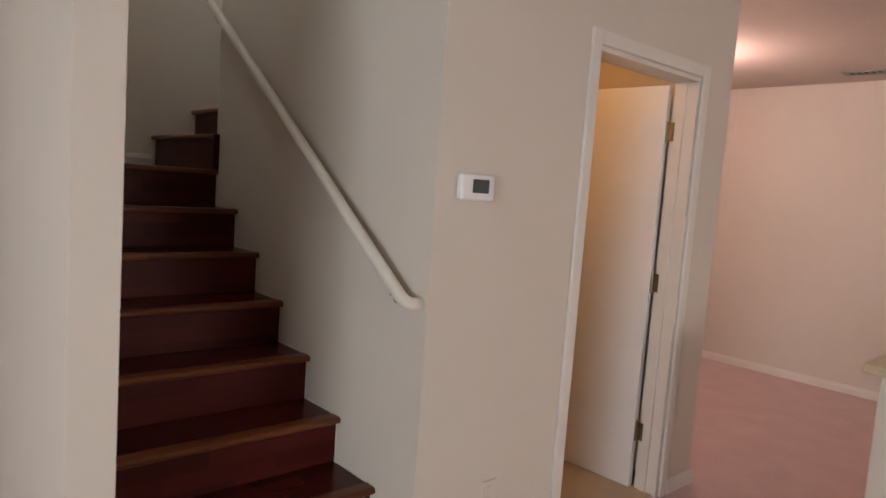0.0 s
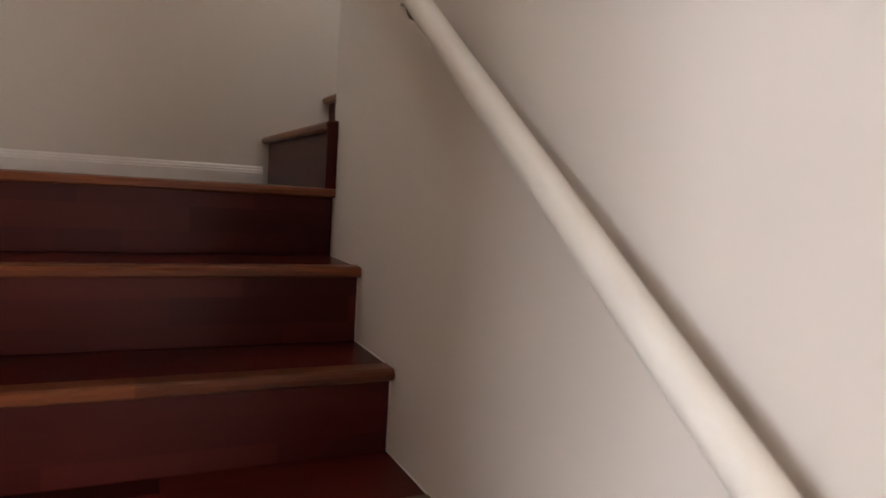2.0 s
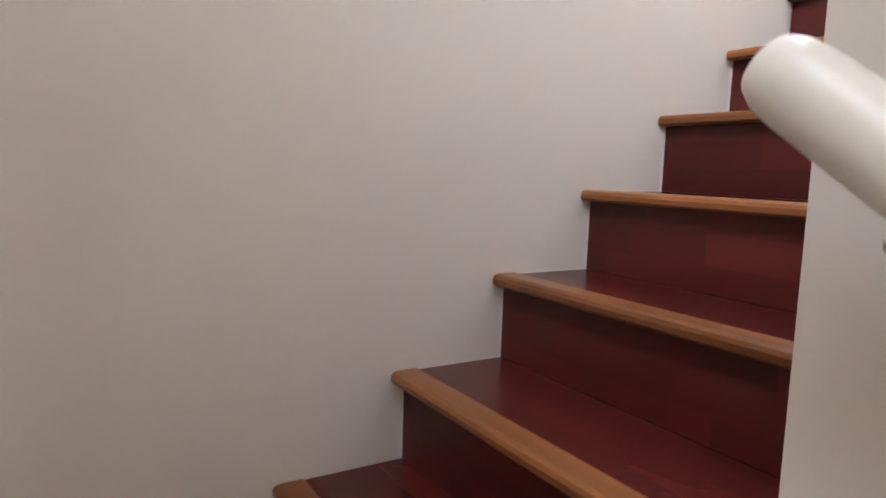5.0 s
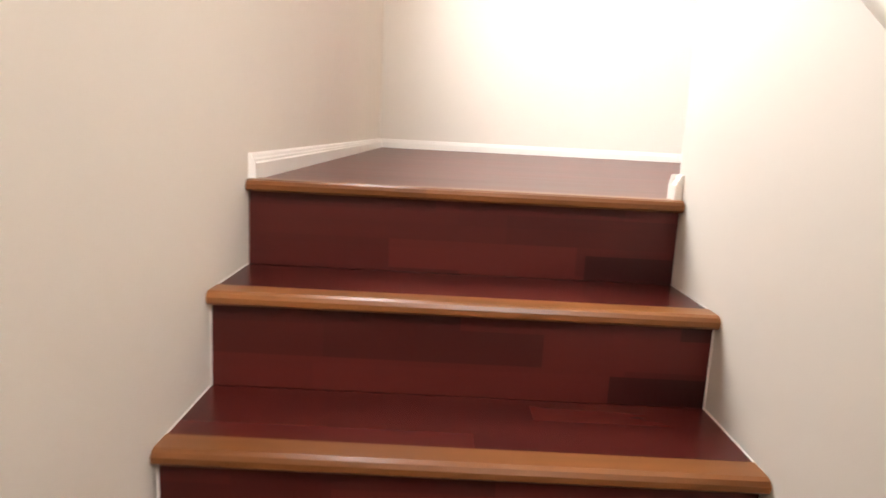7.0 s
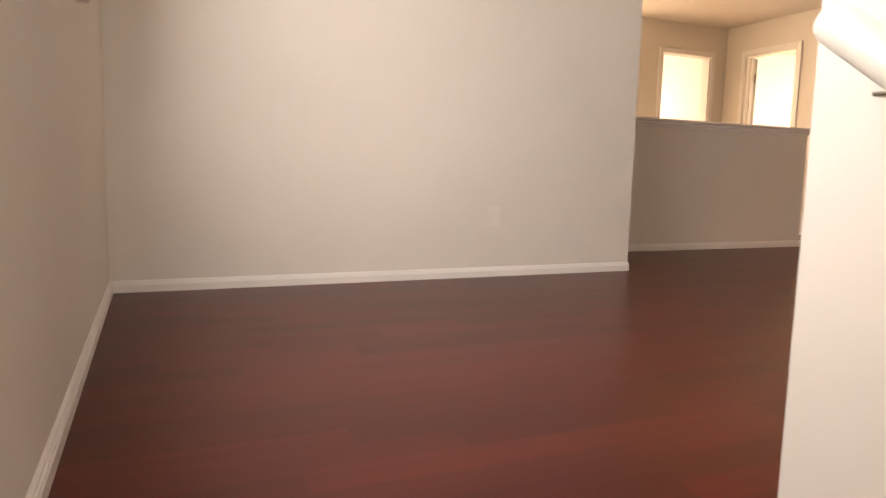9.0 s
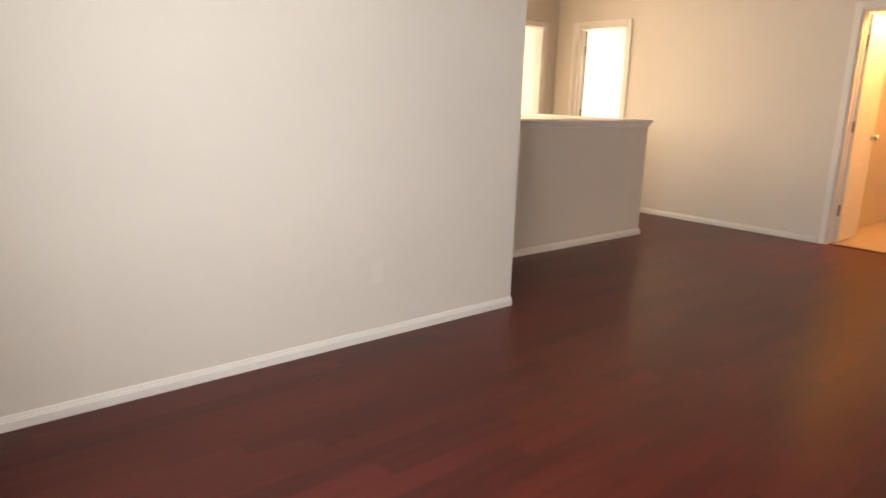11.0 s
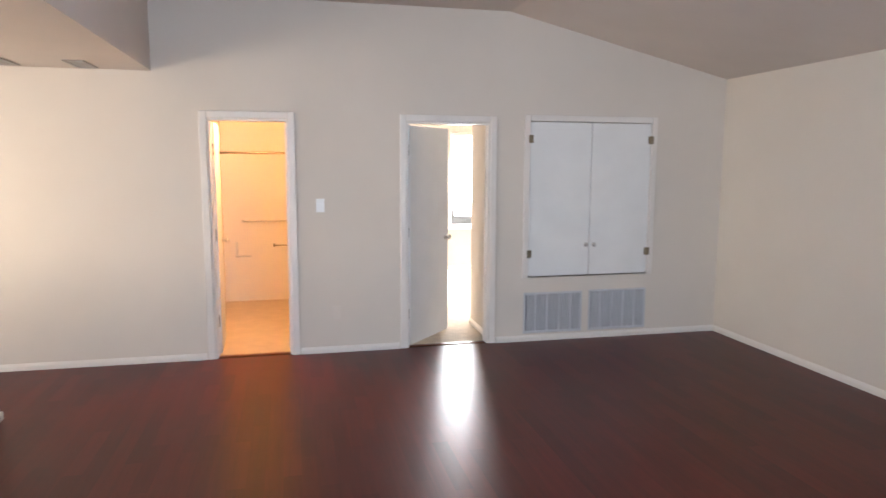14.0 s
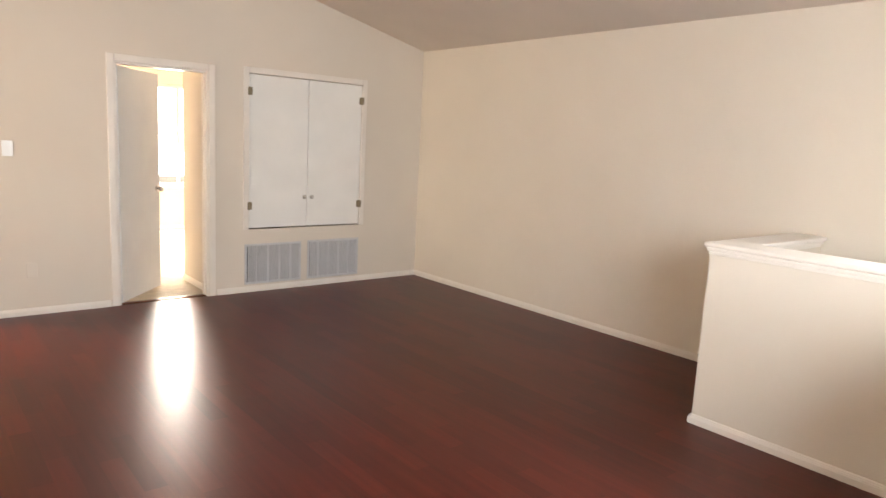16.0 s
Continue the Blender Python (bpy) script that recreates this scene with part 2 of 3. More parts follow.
def wall_y(name, y0, y1, x0, x1, z0, z1, holes=(), material=None, label="cream painted plaster wall"):
    """Wall along X, between y0 and y1. holes: (x0, x1, z0, z1)."""
    bm = bmesh.new()
    cuts = sorted({x0, x1, *(h[0] for h in holes), *(h[1] for h in holes)})
    for a, b in zip(cuts, cuts[1:]):
        mid = (a + b) / 2
        spans = sorted((h[2], h[3]) for h in holes if h[0] < mid < h[1])
        z = z0
        for lo, hi in spans + [(z1, z1)]:
            if lo > z + 1e-4:
                box(bm, a, b, y0, y1, z, lo)
            z = max(z, hi)
    bmesh.ops.remove_doubles(bm, verts=bm.verts, dist=1e-5)
    return structure(name, bm, material or PAINT, label, "wall")


BASE_PROFILE = ((0, 0), (0.016, 0), (0.016, 0.052), (0.013, 0.058), (0.013, 0.064), (0.009, 0.070), (0.008, 0.078), (0.003, 0.086), (0, 0.086))


def baseboard(p, q, into, z, name="baseboard", tall=1.0):
    """Moulded skirting from p to q (x, y), its back on the wall, the room on the side of into."""
    bm = bmesh.new()
    p, q, n = Vector((*p, z)), Vector((*q, z)), Vector((*into, 0)).normalized()
    rings = [[bm.verts.new(e + n * a + Vector((0, 0, b * tall))) for a, b in BASE_PROFILE] for e in (p, q)]
    k = len(BASE_PROFILE)
    for i in range(k):
        bm.faces.new((rings[0][i], rings[0][(i + 1) % k], rings[1][(i + 1) % k], rings[1][i]))
    bm.faces.new(rings[0])
    bm.faces.new(rings[1][::-1])
    return structure(name, bm, TRIM, "white moulded baseboard along the wall", "baseboard")

# ================= ground outside =================
bm = bmesh.new()
box(bm, -400, 400, -400, 400, -0.4, -0.32)
structure("ground", bm, GROUND, "dry earth ground around the house", "ground")

# ================= floors and ceilings =================
bm = bmesh.new()
box(bm, -4, 5.75, -8, B + 0.12, -0.2, 0)
structure("floor_lower", bm, CARPET, "rose-beige cut-pile carpet of the lower rooms", "floor")
bm = bmesh.new()
box(bm, XRO, 2.70, YT + 0.02, YRO, 0.0, 0.006)
structure("floor_powder_room", bm, VINYL, "tan vinyl floor of the small bathroom", "floor")

bm = bmesh.new()
for x0, x1, y0, y1 in ((-4, -0.002, -8, B), (0.0, XR - 0.002, -8, PY - 0.002), (XR, XRO, -8, PY - 0.002), (XRO + 0.002, XT + 0.04, -8, YRO - 0.002), (XT + 0.052, 5.75, -8, B)):
    box(bm, x0, x1, y0, y1, CEIL1, FZ - 0.022)
structure("ceiling_lower", bm, CEILING, "textured cream ceiling of the lower rooms", "ceiling")

# loft ceiling: slope, flat part, dropped part over the hall
bm = bmesh.new()


def slab(pts):
    lo = [bm.verts.new(p) for p in pts]
    hi = [bm.verts.new((p[0], p[1], p[2] + 0.12)) for p in pts]
    bm.faces.new(lo)
    bm.faces.new(hi[::-1])
    for i in range(4):
        bm.faces.new((lo[i], lo[(i + 1) % 4], hi[(i + 1) % 4], hi[i]))


Y0, Y1 = S - 0.12, B + 0.12
slab([(-0.15, Y0, FZ + WZ - 0.03), (RX, Y0, FZ + RZ), (RX, Y1, FZ + RZ), (-0.15, Y1, FZ + WZ - 0.03)])
slab([(RX, Y0, FZ + RZ), (SX + 0.14, Y0, FZ + RZ), (SX + 0.14, Y1, FZ + RZ), (RX, Y1, FZ + RZ)])
structure("ceiling_loft", bm, CEILING, "textured cream vaulted ceiling of the loft", "ceiling")
bm = bmesh.new()
box(bm, SX + 0.02, HX + 0.1, S - 0.1, YE + 0.2, FZ + SZ, FZ + SZ + 0.1)
box(bm, SX, SX + 0.12, S, YE, FZ + SZ - 0.001, FZ + RZ + 0.02)
structure("ceiling_hall", bm, CEILING, "flat dropped ceiling over the hall", "ceiling")

# ================= walls, lower floor =================
wall_x("wall_stair_left", -0.11, 0, -1.66, B, 0, CEIL1)
wall_x("wall_stair_right", XR, XRO, YT, YR, 0, CEIL1)
wall_x("wall_stair_right_loft", XR, XRO, PY, YR, CEIL1, FZ + CAP - 0.03)
D0A, D0B = 1.693, 2.49           # powder room door opening
WEND = 2.79
wall_y("wall_thermostat", YT, YT + 0.12, XRO, WEND, 0, CEIL1, [(D0A, D0B, 0, 2.03)])
wall_x("wall_powder_east", WEND - 0.12, WEND, YT + 0.12, YRO, 0, CEIL1)
wall_y("wall_flight_right", YRO, YR, XRO, XT + 0.05, 0, FZ + CAP - 0.03)
wall_y("wall_powder_back", YRO, YR, XT + 0.05, 5.75, 0, CEIL1)
wall_x("wall_dining_east", 5.6, 5.75, -8, YRO, 0, CEIL1)
wall_y("wall_living_south", -8.1, -8, -4, 5.75, 0, CEIL1, [(1.7, 3.5, 0.7, 2.1)])
wall_x("wall_living_west", -4.1, -4, -8, B + 0.12, 0, CEIL1, [(-5.3, -3.3, 0.7, 2.1)])

# ================= walls, upper floor =================
wall_y("wall_north", B, B + 0.12, -4, XF + 0.12, 0, FZ + RZ + 0.1, [(2.5, 4.1, FZ + 1.1, FZ + 2.15)])
wall_x("wall_west", -0.15, 0, S - 0.12, B, CEIL1, FZ + WZ + 0.08, [(-0.7, 0.55, FZ + 1.25, FZ + 2.25)])
wall_x("wall_east", XF, XF + 0.12, YE, B, FZ - 0.02, FZ + RZ + 0.1)
wall_y("wall_stairwell_end", PY - 0.0, PY + 0.15, -0.0, XR, CEIL1, FZ + CAP - 0.03)
CX0, CX1 = 4.150, 4.796
BX0, BX1 = 2.373, 3.140
DX0, DX1 = 7.12, 7.81
KX0, KX1, KZ0, KZ1 = 0.778, 1.998, 0.606, 2.051
wall_y("wall_south", S - 0.12, S, -0.15, HX + 0.1, FZ - 0.02, FZ + RZ + 0.1,
       [(CX0, CX1, FZ - 0.02, FZ + 2.03), (BX0, BX1, FZ - 0.02, FZ + 2.03), (DX0, DX1, FZ - 0.02, FZ + 2.03),
        (KX0, KX1, FZ + KZ0, FZ + KZ1)])
wall_x("wall_hall_low", XE, XE + 0.12, YH, YE, FZ - 0.3, FZ + CAP - 0.03)
wall_y("wall_hall_low_return", YH - 0.0, YH + 0.12, XE + 0.12, HX, FZ - 0.3, FZ + CAP - 0.03)
wall_x("wall_hall_end", HX, HX + 0.12, S, YE + 0.2, FZ - 0.3, FZ + SZ, [(-4.1, -2.9, FZ + 1.06, FZ + 2.05), (-5.46, -4.72, FZ - 0.3, FZ + 2.03)])
wall_y("wall_hall_north", YE, YE + 0.12, XF + 0.12, HX, FZ - 0.3, FZ + SZ)
# rooms behind the south wall
wall_x("wall_bath_west", CX0 - 0.35, CX0 - 0.23, S - 2.6, S - 0.12, FZ - 0.02, FZ + 2.4)
wall_x("wall_bath_east", CX1 + 0.14, CX1 + 0.26, S - 2.6, S - 0.12, FZ - 0.02, FZ + 2.4)
wall_y("wall_bath_back", S - 2.6, S - 2.48, CX0 - 0.23, CX1 + 0.14, FZ - 0.02, FZ + 2.4)
wall_x("wall_bedroom_east", CX0 - 0.47, CX0 - 0.35, S - 4.4, S - 0.12, FZ - 0.02, FZ + 2.4)
wall_x("wall_bedroom_west", BX0 - 0.17, BX0 - 0.05, S - 0.82, S - 0.12, FZ - 0.02, FZ + 2.4)
wall_y("wall_bedroom_jog", S - 0.82, S - 0.70, 0.0, BX0 - 0.17, FZ - 0.02, FZ + 2.4)
wall_x("wall_bedroom_far_west", -0.15, 0.0, S - 4.4, S - 0.70, FZ - 0.02, FZ + 2.4)
wall_y("wall_bedroom_back", S - 4.5, S - 4.38, -0.15, CX0 - 0.35, FZ - 0.02, FZ + 2.4, [(0.7, 1.72, FZ + 0.65, FZ + 2.15)])
wall_y("wall_end_bedroom_south", -6.3, -6.18, 9.12, 10.5, FZ - 0.02, FZ + 2.4)
wall_y("wall_end_bedroom_north", -3.0, -2.88, HX + 0.12, 10.5, FZ - 0.02, FZ + 2.4)
wall_x("wall_end_bedroom_east", 10.4, 10.52, -6.3, -2.88, FZ - 0.02, FZ + 2.4, [(-5.6, -4.3, FZ + 0.7, FZ + 2.1)])
bm = bmesh.new()
box(bm, HX, 10.4, -6.18, -3.0, FZ - 0.1, FZ - 0.004)
structure("floor_end_bedroom", bm, BEDCARPET, "beige carpet of the room at the end of the hall", "floor")
bm = bmesh.new()
box(bm, HX + 0.12, 10.5, S - 0.12, -2.9, FZ + 2.4, FZ + 2.5)
structure("ceiling_end_bedroom", bm, CEILING, "flat cream ceiling of the end room", "ceiling")
wall_x("wall_east_bedroom_west", 6.6, 6.72, S - 3.2, S - 0.12, FZ - 0.02, FZ + 2.4)
wall_x("wall_east_bedroom_east", 9.0, 9.12, S - 3.2, S - 0.12, FZ - 0.02, FZ + 2.4)
wall_y("wall_east_bedroom_back", S - 3.2, S - 3.08, 6.72, 9.0, FZ - 0.02, FZ + 2.4, [(7.2, 8.4, FZ + 0.7, FZ + 2.1)])
wall_y("wall_east_bedroom_north", S - 0.12, S, HX + 0.12, 9.12, FZ - 0.02, FZ + 2.4)
bm = bmesh.new()
box(bm, CX0 - 0.23, CX1 + 0.14, S - 2.48, S - 0.125, FZ - 0.1, FZ - 0.004)
structure("floor_bath", bm, VINYL, "tan vinyl floor of the bathroom", "floor")
bm = bmesh.new()
box(bm, -0.15, CX0 - 0.47, S - 4.38, S - 0.125, FZ - 0.1, FZ - 0.004)
structure("floor_bedroom", bm, BEDCARPET, "beige bedroom carpet in bright daylight", "floor")
bm = bmesh.new()
box(bm, 6.72, 9.0, S - 3.08, S - 0.125, FZ - 0.1, FZ - 0.004)
structure("floor_east_bedroom", bm, BEDCARPET, "beige carpet of the room off the hall", "floor")
bm = bmesh.new()
box(bm, -0.15, 9.12, S - 4.5, S - 0.12, FZ + 2.4, FZ + 2.5)
structure("ceiling_bedrooms", bm, CEILING, "flat cream ceiling of the bedrooms", "ceiling")

# ================= caps of the low walls =================


def cap(name, x0, x1, y0, y1, label="white moulded wooden cap on a low wall"):
    """Rounded board with a stepped moulding under it."""
    bm = bmesh.new()
    z = FZ + CAP
    soft_box(bm, x0 - 0.03, x1 + 0.03, y0 - 0.03, y1 + 0.03, z - 0.026, z, 0.009, 3)
    soft_box(bm, x0 - 0.018, x1 + 0.018, y0 - 0.018, y1 + 0.018, z - 0.048, z - 0.0265, 0.006, 2)
    soft_box(bm, x0 - 0.008, x1 + 0.008, y0 - 0.008, y1 + 0.008, z - 0.066, z - 0.0485, 0.004, 2)
    return tagged(link_mesh(name, bm, TRIM), label, "trim", kind="structure")


cap("trim_cap_stair_side", XR, XRO, PY, YRO - 0.031)
cap("trim_cap_stair_end", 0.03, XR - 0.061, PY, PY + 0.15)
cap("trim_cap_flight", XR, XT + 0.05, YRO, YR)
cap("trim_cap_hall", XE, XE + 0.12, YH, YE - 0.03)
cap("trim_cap_hall_return", XE + 0.181, HX - 0.03, YH, YH + 0.12)

# ================= baseboards =================
for p, q, into, z in (
        ((0, B), (XW + 0.0, B), (0, -1), LZ), ((0, 0.0), (0, B - 0.016), (1, 0), LZ),
        ((XT + 0.02, B), (XF - 0.016, B), (0, -1), FZ), ((XF, B - 0.0), (XF, YE), (-1, 0), FZ),
        ((XF, YE), (XF + 0.12, YE), (0, -1), FZ),
        ((XE, YE), (XE, YH), (-1, 0), FZ), ((XE - 0.016, YH), (HX, YH), (0, -1), FZ),
        ((HX - 0.016, S), (DX1 + 0.07, S), (0, 1), FZ), ((DX0 - 0.07, S), (CX1 + 0.07, S), (0, 1), FZ),
        ((CX0 - 0.07, S), (BX1 + 0.07, S), (0, 1), FZ), ((BX0 - 0.07, S), (0.016, S), (0, 1), FZ),
        ((0, S), (0, PY), (1, 0), FZ), ((0.016, PY), (XRO + 0.016, PY), (0, -1), FZ),
        ((XRO, PY), (XRO, YRO), (1, 0), FZ), ((XRO + 0.016, YRO), (XT + 0.05, YRO), (0, -1), FZ),
        ((XT + 0.05, YRO - 0.016), (XT + 0.05, YR + 0.016), (1, 0), FZ), ((XT + 0.02, YR), (XT + 0.05, YR), (0, 1), FZ),
        ((XRO, YT), (D0A - 0.07, YT), (0, -1), 0), ((D0B + 0.07, YT), (WEND, YT), (0, -1), 0), ((WEND, YT - 0.016), (WEND, YRO), (1, 0), 0),
        ((5.6, -8), (5.6, YRO), (-1, 0), 0), ((-0.11, -1.66), (-0.11, B), (-1, 0), 0), ((-0.126, -1.66), (0.0, -1.66), (0, -1), 0),
        ((BX0 - 0.05, S - 0.82), (BX0 - 0.05, S - 0.14), (1, 0), FZ - 0.004), ((0, S - 4.38), (CX0 - 0.47, S - 4.38), (0, 1), FZ - 0.004)):
    baseboard(p, q, into, z, tall=0.64 if z > 2 else 0.8)

# ================= stairs =================


def nosing_piece(along, a0, a1, edge, z, sign):
    """Rounded front strip of a tread. along: the axis it runs on; edge: front face; sign: the way up the flight."""
    bm = bmesh.new()
    prof = ((0.0, -0.022), (-0.006, -0.017), (-0.007, -0.007), (-0.003, 0.0), (0.006, 0.003), (0.05, 0.003), (0.054, 0.0), (0.054, -0.022))
    rings = []
    for a in (a0, a1):
        rings.append([bm.verts.new((a, edge + sign * u, z + w) if along == "X" else (edge + sign * u, a, z + w)) for u, w in prof])
    k = len(prof)
    for i in range(k):
        bm.faces.new((rings[0][i], rings[0][(i + 1) % k], rings[1][(i + 1) % k], rings[1][i]))
    bm.faces.new(rings[0])
    bm.faces.new(rings[1][::-1])
    return bm


G = 0.002
strip_rnd = random.Random(11)


def riser_strips(parent, along, a0, a1, face, z0, z1, fill, dark_at=None):
    """Three rows of laminate strips over a riser's board; along: axis of the strips; face: their front."""
    rows = 3
    h = (z1 - z0) / rows
    for row in range(rows):
        lo, hi = z0 + row * h, z0 + (row + 1) * h
        cuts = [a0, a1]
        a = a0 + 0.12 + 0.25 * strip_rnd.random()
        while a < a1 - 0.10:
            cuts.insert(-1, a)
            a += 0.30 + 0.16 * strip_rnd.random()
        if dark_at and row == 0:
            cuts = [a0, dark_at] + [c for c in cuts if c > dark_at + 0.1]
        for p, q in zip(cuts, cuts[1:]):
            bm = bmesh.new()
            if along == "X":
                box(bm, p, q, face, face + 0.008, lo, hi)
            else:
                box(bm, face, face + 0.008, p, q, lo, hi)
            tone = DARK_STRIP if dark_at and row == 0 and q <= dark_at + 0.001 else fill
            part("strip", bm, tone, parent)


def caulk(parent, along, where, steps):
    """Thin white bead where the steps meet a wall. steps: (front, back, bottom, top) of each step."""
    bm = bmesh.new()
    for f0, f1, z0, z1 in steps:
        for a, b, c, d in ((f0 - 0.003, f0 + 0.002, z0, z1 - 0.022), (f0, f1, z1, z1 + 0.002)):
            if along == "X":
                box(bm, a, b, where - 0.0014, where + 0.0014, c, d)
            else:
                box(bm, where - 0.0014, where + 0.0014, a, b, c, d)
    part("caulk", bm, TRIM, parent, "thin white bead of caulk along the wall")


lower = thing("staircase", (0.45, -1.7, 0), "dark red-brown laminate stairs with lighter wooden nosings, lower flight", "staircase")
for k in range(1, 9):
    y = -GO1 * (8 - k)
    z = RISE * k
    bm = bmesh.new()
    box(bm, G, XR - G, y + 0.0305, y + 0.042, z - RISE + 0.001, z - 0.022)
    part("riser", bm, RISER_A, lower)
    riser_strips(lower, "X", G, XR - G, y + 0.022, z - RISE + 0.001, z - 0.022, RISER_A)
    part("nosing", nosing_piece("X", G, XR - G, y, z, 1), NOSE_A, lower, "worn orange-brown wooden nosing")
    if k < 8:
        bm = bmesh.new()
        box(bm, G, XR - G, y + 0.055, y + GO1 + 0.034, z - 0.02, z)
        part("tread", bm, TREAD_A, lower)
caulk(lower, "Y", XR - 0.001, [(-GO1 * (8 - k) + 0.022, -GO1 * (7 - k) + 0.022, RISE * (k - 1), RISE * k) for k in range(1, 8)])
upper = thing("staircase", (XW, 0.5, LZ), "dark red-brown laminate stairs with worn orange nosings, upper flight", "staircase")
for k in range(1, 8):
    x = XW + GO2 * (k - 1)
    z = LZ + RISE * k
    lo = YR + G if k > 1 else 0.004
    bm = bmesh.new()
    box(bm, x + 0.0305, x + 0.042, lo, B - G, z - RISE + 0.001, z - 0.022)
    part("riser", bm, RISER_B, upper)
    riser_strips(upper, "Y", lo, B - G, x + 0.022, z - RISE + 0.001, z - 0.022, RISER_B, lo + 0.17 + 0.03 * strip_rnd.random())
    part("nosing", nosing_piece("Y", lo, B - G, x, z, 1), NOSE_B, upper, "worn orange-brown wooden nosing")
    if k < 7:
        bm = bmesh.new()
        box(bm, x + 0.055, x + GO2 + 0.034, YR + G, B - G, z - 0.02, z)
        part("tread", bm, TREAD_B, upper)
for wall_at in (YR + 0.001, B - 0.001):
    caulk(upper, "X", wall_at, [(XW + GO2 * (k - 1) + 0.022, XW + GO2 * k + 0.022, LZ + RISE * (k - 1), LZ + RISE * k) for k in range(2, 7)])
bm = bmesh.new()
box(bm, XW - 0.004, XR - 0.001, -0.002, 0.0035, LZ + 0.002, LZ + RISE - 0.002)
part("end_trim", bm, TREAD_A, upper, "red-brown strip closing the end of the first step")
bm = bmesh.new()
box(bm, G, XW + 0.02, 0.055, B - G, LZ - 0.03, LZ)
structure("floor_landing", bm, TREAD_A, "dark red-brown laminate floor of the landing", "floor")

# ================= handrails =================


def sweep(bm, pts, r, seg=24, caps=()):
    """Round bar along pts; caps: the last rings' share of the radius, for a domed end."""
    pts = [Vector(p) for p in pts]
    size = [1.0] * (len(pts) - len(caps)) + list(caps)
    rings, up = [], None
    for i, p in enumerate(pts):
        a = (pts[i] - pts[i - 1]).normalized() if i else (pts[1] - pts[0]).normalized()
        c = (pts[i + 1] - pts[i]).normalized() if i < len(pts) - 1 else a
        d = (a + c).normalized()
        up = Vector((0, 0, 1)) if up is None else up
        side = d.cross(up).normalized()
        top = side.cross(d).normalized()
        rings.append([bm.verts.new(p + (side * math.cos(j * 2 * math.pi / seg) + top * math.sin(j * 2 * math.pi / seg)) * r * size[i]) for j in range(seg)])
    for u, w in zip(rings, rings[1:]):
        for j in range(seg):
            bm.faces.new((u[j], u[(j + 1) % seg], w[(j + 1) % seg], w[j]))
    bm.faces.new(rings[0][::-1])
    bm.faces.new(rings[-1])


def bracket(parent, at, wall):
    """Metal bracket: a rosette on the wall, an arm bent out and up, a saddle under the rail."""
    bm = bmesh.new()
    at, wall = Vector(at), Vector(wall)
    out = Vector((at.x - wall.x, at.y - wall.y, 0)).normalized()
    tube(bm, wall, wall + out * 0.005, 0.011, 18)
    tube(bm, wall + out * 0.005, wall + out * 0.009, 0.008, 16, 0.005)
    low = Vector((at.x, at.y, wall.z + 0.006))
    knee = [wall, wall + (low - wall) * 0.55 + Vector((0, 0, -0.004)), low - out * 0.006, low + Vector((0, 0, 0.012)), at]
    for p, q in zip(knee, knee[1:]):
        tube(bm, p, q, 0.0036, 10)
        ball(bm, q, 0.0037, seg=10)
    along = 0.010
    box(bm, at.x - abs(out.y) * along - 0.008, at.x + abs(out.y) * along + 0.008, at.y - abs(out.x) * along - 0.008, at.y + abs(out.x) * along + 0.008, at.z - 0.004, at.z)
    part("bracket", bm, BRASS, parent, "aged brass bracket", smooth=True)


RR = 0.0220
SL1, SL2 = 0.712, 0.75
xa = XR - 0.060
h1 = thing("handrail", (XR, -1.66, 1.1), "cream painted round wooden handrail on the stair wall", "handrail", "stair handrails")
ya, yb, za = -1.625, 0.012, 1.080
zb = za + (yb - ya) * SL1
bm = bmesh.new()
bend = [(math.sin(a * math.pi / 12), 1 - math.cos(a * math.pi / 12)) for a in range(7)]
sweep(bm, [(XR - 0.002, ya - 0.03, za - 0.021)] + [(xa + 0.03 * (1 - u), ya - 0.03 + 0.03 * w, za - 0.021 + 0.021 * w) for u, w in bend]
      + [(xa, yb, zb)] + [(xa, yb + 0.02 * math.sin(a), zb + 0.014 * math.sin(a)) for a in (0.5, 1.0, 1.5)], RR, caps=[1, 0.95, 0.8, 0.45])
part("rail", bm, RAIL, h1, smooth=True)
for f in (0.02, 0.623, 0.96):
    y = ya + (yb - ya) * f
    z = za + (yb - ya) * f * SL1
    bracket(h1, (xa, y, z - RR), (XR - 0.001, y, z - 0.052))
yc = YR + 0.056
h2 = thing("handrail", (XW + 0.2, YR, LZ + 1.1), "cream painted round wooden handrail beside the upper flight", "handrail", "stair handrails")
x0r, x1r = 1.05, XT - 0.02
z0r = 2.535
z1r = z0r + (x1r - x0r) * SL2
bm = bmesh.new()
sweep(bm, [(x0r - 0.03, YR + 0.002, z0r - 0.019)] + [(x0r - 0.03 + 0.03 * w, yc - 0.03 * (1 - u), z0r - 0.019 + 0.019 * w) for u, w in bend]
      + [(x1r, yc, z1r)] + [(x1r + 0.02 * math.sin(a), yc, z1r + 0.013 * math.sin(a)) for a in (0.5, 1.0, 1.5)], RR, caps=[1, 0.95, 0.8, 0.45])
part("rail", bm, RAIL, h2, smooth=True)
for f in (0.03, 0.568, 0.95):
    x = x0r + (x1r - x0r) * f
    z = z0r + (x1r - x0r) * f * SL2
    bracket(h2, (x, yc, z - RR), (x, YR + 0.001, z - 0.052))

# ================= doors =================


